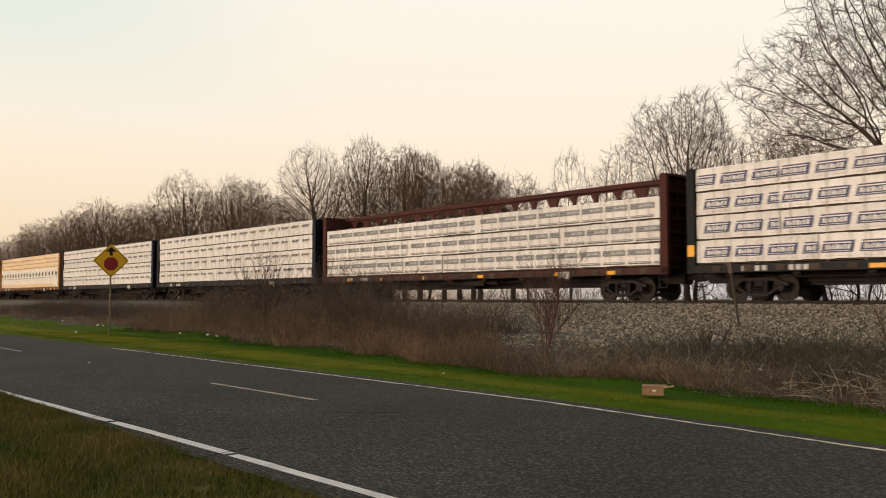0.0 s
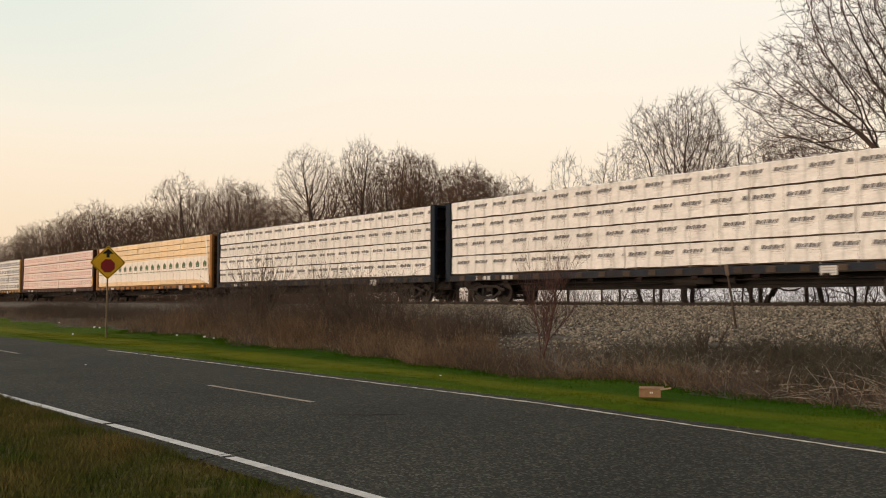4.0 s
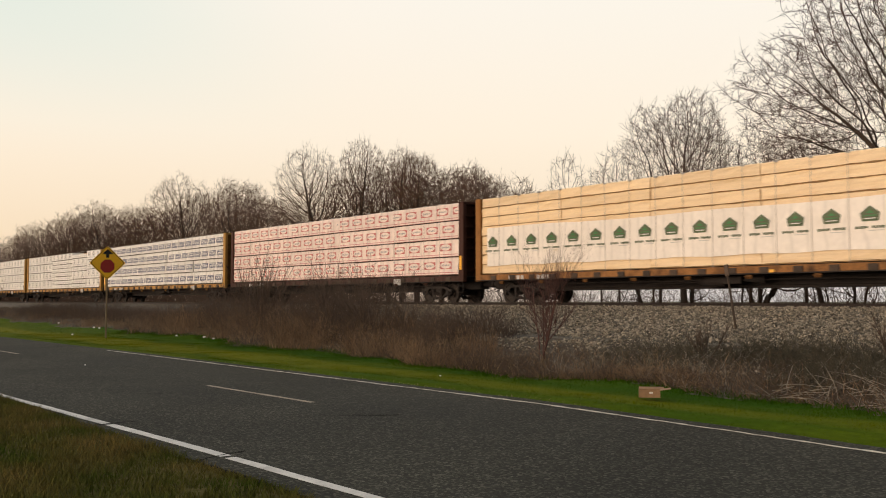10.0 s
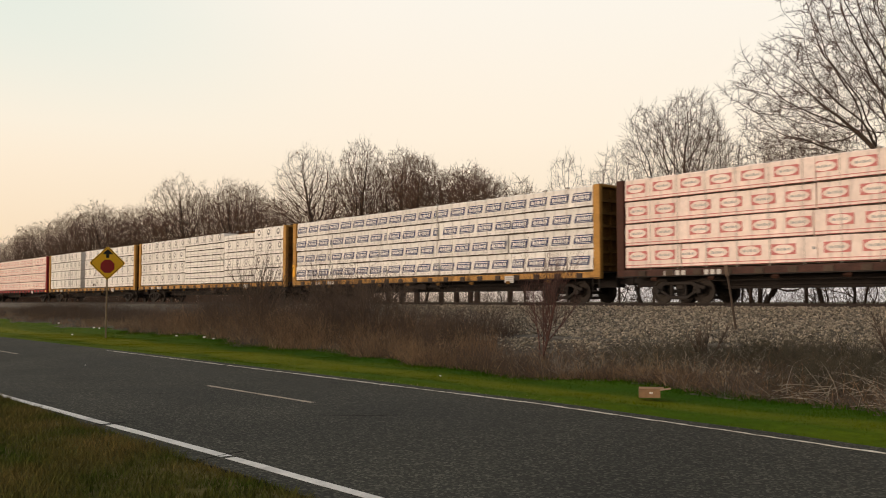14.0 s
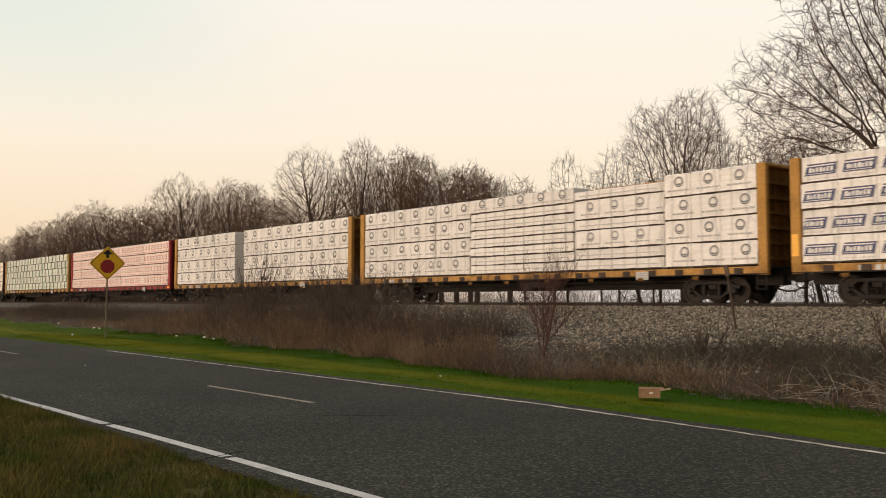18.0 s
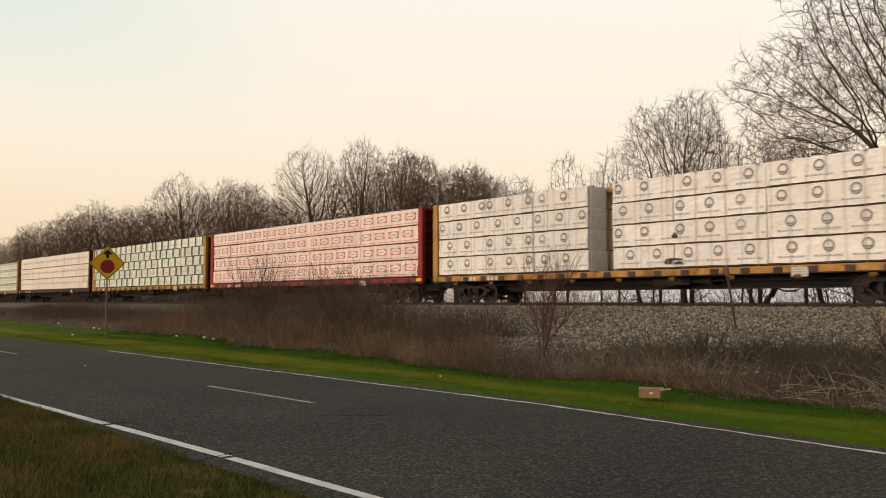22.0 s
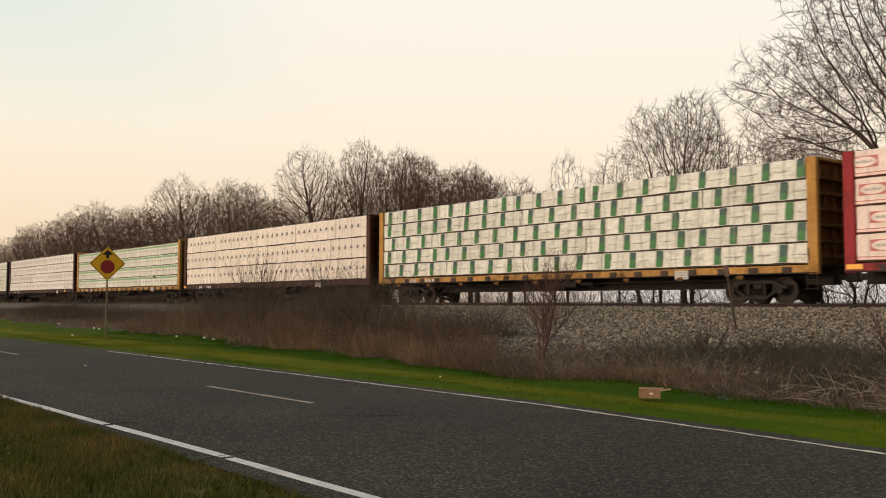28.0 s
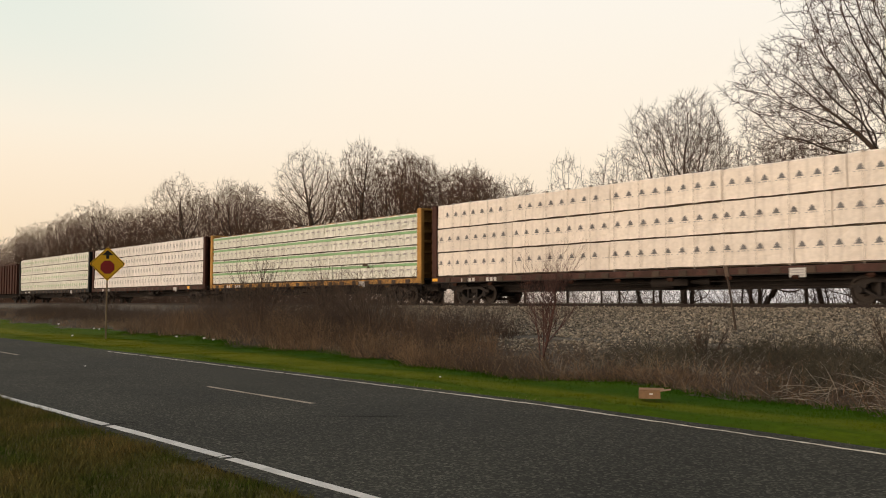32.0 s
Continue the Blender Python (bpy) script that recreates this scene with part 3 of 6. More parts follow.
def side_frame_mesh():
    """A cast truck side frame with its two openings, bearing housings and spring nest."""
    b = Build()
    y0, y1 = -0.075, 0.075
    b.box(-0.62, 0.62, y0, y1, 0.66, 0.78, c=0.02)
    b.box(-1.12, -0.68, y0, y1, 0.50, 0.64, c=0.02)
    b.box(0.68, 1.12, y0, y1, 0.50, 0.64, c=0.02)
    for s in (-1, 1):
        b.poly([(s * 0.58, y0, 0.78), (s * 0.95, y0, 0.64), (s * 0.95, y0, 0.50), (s * 0.58, y0, 0.64)])
        b.poly([(s * 0.58, y1, 0.78), (s * 0.95, y1, 0.64), (s * 0.95, y1, 0.50), (s * 0.58, y1, 0.64)])
        b.poly([(s * 0.58, y0, 0.78), (s * 0.95, y0, 0.64), (s * 0.95, y1, 0.64), (s * 0.58, y1, 0.78)])
        b.poly([(s * 0.78, y0, 0.52), (s * 0.36, y0, 0.26), (s * 0.36, y0, 0.16), (s * 0.85, y0, 0.46)])
        b.poly([(s * 0.78, y0, 0.52), (s * 0.36, y0, 0.26), (s * 0.36, y1, 0.26), (s * 0.78, y1, 0.52)])
        b.poly([(s * 0.85, y0, 0.46), (s * 0.36, y0, 0.16), (s * 0.36, y1, 0.16), (s * 0.85, y1, 0.46)])
        b.box(s * 0.30 - 0.05, s * 0.30 + 0.05, y0, y1, 0.24, 0.70, c=0.015)
        b.box(s * 0.89 - 0.13, s * 0.89 + 0.13, y0 - 0.03, y1, 0.34, 0.52, c=0.03)
        b.tube([(s * 0.89, y0 - 0.08, WHEEL_R), (s * 0.89, y1, WHEEL_R)], [0.11, 0.12], 12)
    b.box(-0.40, 0.40, y0, y1, 0.15, 0.26, c=0.02)
    for i in (-1, 0, 1):
        for j in range(5):
            b.tube([(i * 0.16, 0, 0.26 + j * 0.05), (i * 0.16, 0, 0.285 + j * 0.05)], [0.07, 0.07], 8)
    return b.mesh("side_frame", [UNDER])


ROLLING = []


def bogie(car, x):
    tr = part("truck", Build().box(-0.16, 0.16, -0.98, 0.98, 0.50, 0.68, c=0.02), UNDER, car, "grimy cast-steel wheel truck", loc=(x, 0, 0))
    for s in (-1, 1):
        part("side_frame", shared("side_frame", side_frame_mesh), None, tr, loc=(0, s * 0.98, 0))
        w = part("wheelset", shared("wheelset", wheelset_mesh), None, tr, loc=(s * 0.89, 0, WHEEL_R))
        ROLLING.append((w, s * 0.89))
    return tr


def bulkhead(car, x, s, body):
    """An end wall: two deep side posts, a plate set back between them and horizontal ribs on its outer face."""
    bn, t = body.name, 0.34

    def bx(a0, a1, *r, **k):
        return Build().box(min(a0 * s, a1 * s), max(a0 * s, a1 * s), *r, **k)
    rust_shade = darkened(body)
    wall = part("bulkhead", shared(("plate", bn, s), lambda: bx(-t + 0.04, -t + 0.10, -HALF_W + 0.20, HALF_W - 0.20, DECK_Z, 4.53).mesh("bulkhead", [rust_shade])), None, car, loc=(x, 0, 0))
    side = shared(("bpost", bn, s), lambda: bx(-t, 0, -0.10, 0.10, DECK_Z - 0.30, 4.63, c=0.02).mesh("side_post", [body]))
    rib = shared(("brib", bn, s), lambda: bx(-t + 0.10, -0.06, -HALF_W + 0.20, HALF_W - 0.20, 0, 0.11, c=0.01).mesh("rib", [rust_shade]))
    stud = shared(("bstud", bn, s), lambda: bx(-t + 0.10, -0.14, -0.05, 0.05, DECK_Z, 4.42).mesh("stud", [rust_shade]))
    for q in (-1, 1):
        part("side_post", side, None, wall, loc=(0, q * (HALF_W - 0.10), 0))
    for z in (1.45, 1.95, 2.45, 2.95, 3.45, 3.95):
        part("rib", rib, None, wall, loc=(0, 0, z))
    for q in (-0.55, 0.0, 0.55):
        part("stud", stud, None, wall, loc=(0, q, 0))
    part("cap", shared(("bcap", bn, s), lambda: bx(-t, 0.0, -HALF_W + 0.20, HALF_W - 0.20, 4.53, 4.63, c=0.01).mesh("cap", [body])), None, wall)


def ladder_mesh():
    """A sill step hung under the corner."""
    b = Build()
    for x in (0.03, 0.37):
        b.box(x - 0.015, x + 0.015, -0.015, 0.015, 0.45, 0.99)
    for i in range(2):
        b.tube([(0.03, 0, 0.48 + i * 0.28), (0.37, 0, 0.48 + i * 0.28)], [0.014, 0.014], 6)
    return b.mesh("ladder", [UNDER])


def grab_mesh():
    return Build().tube([(0, 0.06, 1.32), (0, -0.04, 1.34), (0, -0.04, 1.76), (0, 0.06, 1.78)], [0.012] * 4, 6).mesh("grab_iron", [UNDER])


def coupler_mesh():
    b = Build()
    b.box(-0.30, 0.42, -0.09, 0.09, 0.76, 0.96, c=0.02)
    b.box(0.36, 0.62, -0.15, 0.15, 0.70, 1.0, c=0.04)
    b.tube([(0.3, -0.35, 0.80), (0.45, -0.36, 0.55), (0.62, -0.36, 0.5)], [0.025, 0.025, 0.03], 6)
    return b.mesh("coupler", [UNDER])


def deck_mesh():
    return Build().box(REAR + 0.05, FRONT - 0.05, -HALF_W + 0.06, HALF_W - 0.06, DECK_Z - 0.05, DECK_Z).mesh("deck", [UNDER])


def side_sill_mesh(material):
    b = Build()
    b.box(REAR + 0.02, FRONT - 0.02, -HALF_W, -HALF_W + 0.06, DECK_Z - 0.25, DECK_Z - 0.01, 0, 0.008)
    b.box(REAR + 0.02, FRONT - 0.02, -HALF_W - 0.025, -HALF_W + 0.16, DECK_Z - 0.28, DECK_Z - 0.24, 1)
    return b.mesh("side_sill", [sooty(material), UNDER])


def sill_mesh():
    b = Build()
    b.box(REAR + 0.1, FRONT - 0.1, -0.28, 0.28, 0.62, DECK_Z - 0.05, c=0.02)
    b.box(3.2, CAR_LEN - 3.2, -0.18, 0.18, 0.52, 0.62)
    for i in range(19):
        x = 0.9 + i * 1.195
        b.box(x - 0.07, x + 0.07, -HALF_W + 0.06, HALF_W - 0.06, DECK_Z - 0.26, DECK_Z - 0.05)
    b.tube([(2.5, -0.75, 0.80), (CAR_LEN - 2.5, -0.75, 0.80)], [0.025, 0.025], 6)
    return b.mesh("centre_sill", [UNDER])


def brake_mesh():
    b = Build()
    b.tube([(0, -0.7, 0.78), (0.95, -0.7, 0.78)], [0.2, 0.2], 12)
    b.box(0.9, 1.65, -0.9, -0.6, 0.66, 0.92, c=0.02)
    b.tube([(1.6, -0.7, 0.80), (2.5, -0.7, 0.80)], [0.05, 0.14], 10)
    b.tube([(-2.5, -0.65, 0.72), (0.1, -0.7, 0.74)], [0.02, 0.02], 6)
    return b.mesh("brake_gear", [UNDER])


def pocket_mesh():
    return Build().box(-0.17, 0.17, -0.035, 0.0, -0.20, 0.0, c=0.012).box(-0.12, 0.12, -0.045, -0.03, -0.13, -0.09).mesh("stake_pocket", [POCKET])


def winch_mesh(material):
    return Build().box(-0.11, 0.11, -0.06, 0.0, -0.13, 0.0, c=0.015).tube([(-0.13, -0.05, -0.06), (0.13, -0.05, -0.06)], [0.035, 0.035], 8).mesh("winch", [material])


def beam_mesh(material):
    """The top chord of the centre beam with its web of plates."""
    b = Build()
    b.box(REAR + 0.36, FRONT - 0.36, -0.20, 0.20, 4.52, 4.62, c=0.015)
    b.box(REAR + 0.36, FRONT - 0.36, -0.03, 0.03, 4.36, 4.52)
    b.box(REAR + 0.36, FRONT - 0.36, -0.20, -0.17, 4.44, 4.53)
    b.box(REAR + 0.36, FRONT - 0.36, 0.17, 0.20, 4.44, 4.53)
    return b.mesh("top_chord", [material])


def post_mesh(material, wide):
    h = 0.24 if wide else 0.09
    b = Build().box(-h, h, -0.06, 0.06, DECK_Z, 4.38, c=0.01)
    for s in (-1, 1):
        b.poly([(s * h, -0.03, 4.05), (s * (h + 0.22), -0.03, 4.38), (s * h, -0.03, 4.38)])
    return b.mesh("post", [material])


def pack_mesh(length, height, material, seed):
    """A wrapped pack of boards, its faces slightly uneven, on a set-back foot coloured for the shade between tiers."""
    rnd = random.Random(seed)
    n = max(4, int(length / 0.35))
    b = Build()
    w, c = 1.14, 0.03
    z0 = 0.018 if material is LUMBER else 0.034
    prof = [(0, z0 + c * 0.5), (0, height * 0.35), (0, height * 0.7), (0, height - 0.012 - c), (c, height - 0.006), (w - c, height - 0.006), (w, height - 0.012 - c), (w, z0 + c * 0.5),
            (w - 0.06, z0), (w - 0.06, 0.0), (0.06, 0.0), (0.06, z0)]
    k = len(prof)
    for i in range(n + 1):
        x = -length / 2 + 0.012 + (length - 0.024) * i / n
        end = i in (0, n)
        for j, (y, z) in enumerate(prof):
            o = rnd.uniform(-1.0, 0.9) * (0.024 if material is WRAP_GREEN else 0.014) if j < 4 else 0.0
            b.v.append((x + rnd.uniform(-0.004, 0.004), y + o + (0.02 if end and j < 5 else 0), z + (rnd.uniform(-0.016, 0.006) if j in (3, 4) else rnd.uniform(-0.016, 0.008) if j == 0 else 0)))
    for i in range(n):
        for j in range(k):
            j2 = (j + 1) % k
            b.f.append((i * k + j, (i + 1) * k + j, (i + 1) * k + j2, i * k + j2))
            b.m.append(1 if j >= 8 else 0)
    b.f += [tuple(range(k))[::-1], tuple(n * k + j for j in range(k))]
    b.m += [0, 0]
    return b.mesh("lumber_pack", [material, LUMBER_GAP if material is LUMBER else GAP_DARK])


def clamp_rect(b, x0, x1, z0, z1, y, k, length, shear=0.0):
    lo, hi = -length / 2 + 0.03, length / 2 - 0.03
    x0, x1 = max(lo, x0), min(hi, x1)
    if x1 - x0 > 0.03:
        b.poly([(x0, y, z0), (x1, y, z0), (min(hi, x1 + shear), y, z1), (min(hi, x0 + shear), y, z1)], k)


INKS = [INK_BLUE, INK_GREY, INK_FAINT, INK_DARK, INK_RED, INK_GREEN, INK_MINT, INK_WHITE, WRAP_PINK, INK_TEAL, INK_HOUSE, INK_SLATE]
BLUE, GREY, FAINT, DARK, RED, GREEN, MINT, WHITE, PINK, TEAL, HOUSE, SLATE = range(12)


def prints(style, length, h, rnd, pack):
    """The maker's plain marks that repeat along a pack's wrap, each a part of its own."""
    y, y2, y3 = (-0.027, -0.030, -0.033) if style in ("patch", "mint", "sprig") else (-0.016, -0.019, -0.022)
    pitch = {"tree": 0.61, "arch": 0.61, "sprig": 0.61, "mint": 0.61}.get(style, 1.22)
    x = -length / 2 + rnd.choice([0.55, 0.61, 0.66, 0.85, 0.3]) * (pitch / 1.22)
    lo, hi = -length / 2, length / 2
    spots = []
    while x < length / 2 + 0.4:
        spots.append(x)
        x += pitch
    for x in spots:
        whole = lo + 0.55 < x < hi - 0.95
        key = ("mark", style, round(h, 3))
        if whole and key in SHARED:
            tagged(part("printed_mark", SHARED[key], None, pack, loc=(x, 0, 0)), kind="stuff")
            continue
        b = Build()
        put_mark(b, style, x, h, length, lo, hi, y, y2, y3)
        if b.v:
            b.v = [(p[0] - x, p[1], p[2]) for p in b.v]
            me = b.mesh("printed_mark", INKS)
            if whole:
                SHARED[key] = me
            tagged(part("printed_mark", me, None, pack, loc=(x, 0, 0)), kind="stuff")
    b = Build()
    if style == "red":
        clamp_rect(b, lo, hi, 0.125, 0.150, y, RED, length)
        clamp_rect(b, lo, hi, 0.040, 0.055, y, RED, length)
    if style == "mint":
        clamp_rect(b, lo, hi, h - 0.20, h - 0.07, y, MINT, length)
    if style == "blank":
        clamp_rect(b, lo + 0.3, hi - 0.3, 0.4 * h, 0.5 * h, y, FAINT, length)
    if b.v:
        part("printed_stripe", b, INKS, pack)


def put_mark(b, style, x, h, length, lo, hi, y, y2, y3):
    inside = lo + 0.2 < x < hi - 0.2
    def letters(x0, n, pitch, wide, z0, z1, k, yy, lean=0.0):
        """A row of plain blocks in the rhythm of lettering."""
        for i in range(n):
            clamp_rect(b, x0 + i * pitch, x0 + i * pitch + wide * (0.75 + 0.25 * ((i * 7) % 3 == 0)), z0, z1 - (0.03 * h if i % 3 == 1 else 0), yy, k, length, lean)
    if style == "blue":
        clamp_rect(b, x - 0.54, x + 0.46, 0.27 * h, 0.70 * h, y, BLUE, length, 0.09)
        clamp_rect(b, x - 0.47, x + 0.44, 0.600 * h, 0.645 * h, y2, WHITE, length, 0.01)
        clamp_rect(b, x - 0.48, x + 0.38, 0.315 * h, 0.335 * h, y2, WHITE, length)
        letters(x - 0.40, 7, 0.115, 0.090, 0.385 * h, 0.555 * h, WHITE, y2, 0.02)
        letters(x - 0.40, 10, 0.085, 0.055, 0.13 * h, 0.17 * h, FAINT, y)
    elif style == "red":
        if lo - 0.05 < x < hi + 0.05:
            clamp_rect(b, x - 0.43, x + 0.43, 0.36 * h, 0.77 * h, y, RED, length)
            i = len(b.v)
            b.ring(x, 0.565 * h, 0.0, 0.385, y2, PINK, 20, 0.39)
            b.v[i:] = [(min(hi - 0.03, max(lo + 0.03, p[0])), p[1], p[2]) for p in b.v[i:]]
        letters(x - 0.24, 6, 0.082, 0.066, 0.515 * h, 0.615 * h, GREY, y3, 0.01)
    elif style == "bold":
        letters(x - 0.46, 5, 0.178, 0.165, 0.56 * h, 0.73 * h, DARK, y, 0.03)
        letters(x - 0.10, 6, 0.09, 0.075, 0.46 * h, 0.495 * h, GREY, y)
        letters(x + 0.02, 5, 0.085, 0.07, 0.37 * h, 0.395 * h, FAINT, y)
    elif style == "dim":
        letters(x - 0.42, 6, 0.142, 0.132, 0.58 * h, 0.74 * h, DARK, y, 0.06)
        clamp_rect(b, x - 0.46, x + 0.34, 0.535 * h, 0.555 * h, y, GREY, length)
        letters(x - 0.02, 6, 0.075, 0.06, 0.46 * h, 0.49 * h, GREY, y)
        letters(x + 0.05, 5, 0.075, 0.06, 0.37 * h, 0.395 * h, FAINT, y)
    elif style == "band":
        clamp_rect(b, x - 0.56, x + 0.54, 0.50 * h, 0.75 * h, y, SLATE, length)
        clamp_rect(b, x - 0.56, x + 0.54, 0.50 * h, 0.525 * h, y2, DARK, length)
        clamp_rect(b, x - 0.52, x - 0.18, 0.62 * h, 0.66 * h, y2, DARK, length, 0.04)
        letters(x - 0.14, 5, 0.125, 0.09, 0.58 * h, 0.68 * h, FAINT, y2, 0.03)
        clamp_rect(b, x - 0.56, x + 0.54, 0.185 * h, 0.225 * h, y, GREY, length)
        clamp_rect(b, x - 0.56, x + 0.54, 0.115 * h, 0.165 * h, y, DARK, length)
    elif style == "circle":
        if inside:
            b.ring(x, 0.64 * h, 0.145, 0.19, y, DARK if int(x * 7) % 3 else GREY, 20)
            b.ring(x, 0.64 * h, 0.11, 0.145, y, FAINT, 20)
            b.poly([(x - 0.13, y2, 0.60 * h), (x - 0.10, y2, 0.53 * h), (x, y2, 0.495 * h), (x + 0.10, y2, 0.53 * h), (x + 0.13, y2, 0.60 * h), (x + 0.05, y2, 0.565 * h), (x - 0.05, y2, 0.565 * h)], DARK)
        letters(x - 0.47, 12, 0.078, 0.064, 0.235 * h, 0.315 * h, FAINT, y)
        letters(x - 0.45, 6, 0.15, 0.09, 0.245 * h, 0.300 * h, GREY, y2)
    elif style == "patch":
        clamp_rect(b, x - 0.16, x + 0.11, 0.07, 0.38 * h, y, GREEN, length, 0.015)
        clamp_rect(b, x - 0.145, x + 0.125, 0.38 * h, 0.60 * h, y2, GREEN if int(abs(x) * 11) % 4 else TEAL, length, 0.01)
        clamp_rect(b, x - 0.135, x + 0.135, 0.60 * h, h - 0.03, y, TEAL if int(abs(x) * 5) % 3 else GREEN, length, 0.02)
        letters(x + 0.28, 6, 0.11, 0.10, 0.46 * h, 0.49 * h, GREY, y, 0.02)
        clamp_rect(b, x + 0.30, x + 0.80, 0.435 * h, 0.45 * h, y2, DARK, length)
    elif style == "tree":
        if inside:
            b.poly([(x - 0.15, y, 0.50 * h), (x + 0.15, y, 0.50 * h), (x + 0.04, y, 0.60 * h), (x - 0.04, y, 0.60 * h)], DARK)
            b.poly([(x - 0.10, y, 0.58 * h), (x + 0.10, y, 0.58 * h), (x, y, 0.68 * h)], DARK)
        letters(x - 0.22, 6, 0.075, 0.06, 0.44 * h, 0.47 * h, GREY, y)
    elif style == "arch":
        if inside:
            b.ring(x, 0.58 * h, 0.05, 0.12, y, GREY, 12)
            b.poly([(x - 0.12, y, 0.36 * h), (x + 0.12, y, 0.36 * h), (x + 0.12, y, 0.56 * h), (x - 0.12, y, 0.56 * h)], GREY)
            b.poly([(x - 0.05, y2, 0.36 * h), (x + 0.05, y2, 0.36 * h), (x + 0.05, y2, 0.52 * h), (x - 0.05, y2, 0.52 * h)], WHITE)
    elif style == "sprig":
        clamp_rect(b, x - 0.08, x + 0.08, 0.40 * h, 0.66 * h, y, MINT, length)
        clamp_rect(b, x - 0.16, x + 0.16, 0.28 * h, 0.33 * h, y, FAINT, length)
    elif style == "mint":
        clamp_rect(b, x - 0.16, x + 0.10, 0.46 * h, 0.55 * h, y, GREY, length)
        clamp_rect(b, x + 0.14, x + 0.20, 0.32 * h, 0.58 * h, y, FAINT, length)


PACK_SEED = [0]


def lay_pack(car, x0, x1, z, h, style, wrap, label, near=True):
    length = round(x1 - x0, 3)
    PACK_SEED[0] += 1
    sd = PACK_SEED[0]
    rnd = random.Random(sd * 13 + 5)
    me = pack_mesh(length, h, wrap, sd) if near else shared(("pack", length, round(h, 3), wrap.name), lambda: pack_mesh(length, h, wrap, 7))
    jx, jy = (rnd.uniform(-0.015, 0.015), rnd.uniform(-0.02, 0.02)) if near else (0, 0)
    p = part("lumber_pack", me, None, car, label if near else "", loc=((x0 + x1) / 2 + jx, -HALF_W + 0.06 + jy if near else HALF_W - 0.06, z))
    if near:
        p.rotation_euler = (0, rnd.uniform(-0.10, 0.10) * 0.017, rnd.uniform(-0.3, 0.3) * 0.017)
    else:
        p.rotation_euler = (0, 0, math.pi)
    if near and style:
        prints(style, length, h, rnd, p)
    return p


def straps(car, xs, top):
    """Thin steel straps down the near side, each with its corner guard on top."""
    def make():
        return Build().box(-0.008, 0.008, -HALF_W + 0.001, -HALF_W + 0.005, DECK_Z - 0.02, top + 0.01).box(-0.05, 0.05, -HALF_W + 0.0, -HALF_W + 0.16, top - 0.03, top + 0.035, c=0.008).mesh("strap", [STRAP])
    me = shared(("strap", round(top, 2)), make)
    for x in xs:
        part("strap", me, None, car, loc=(x, 0, 0))


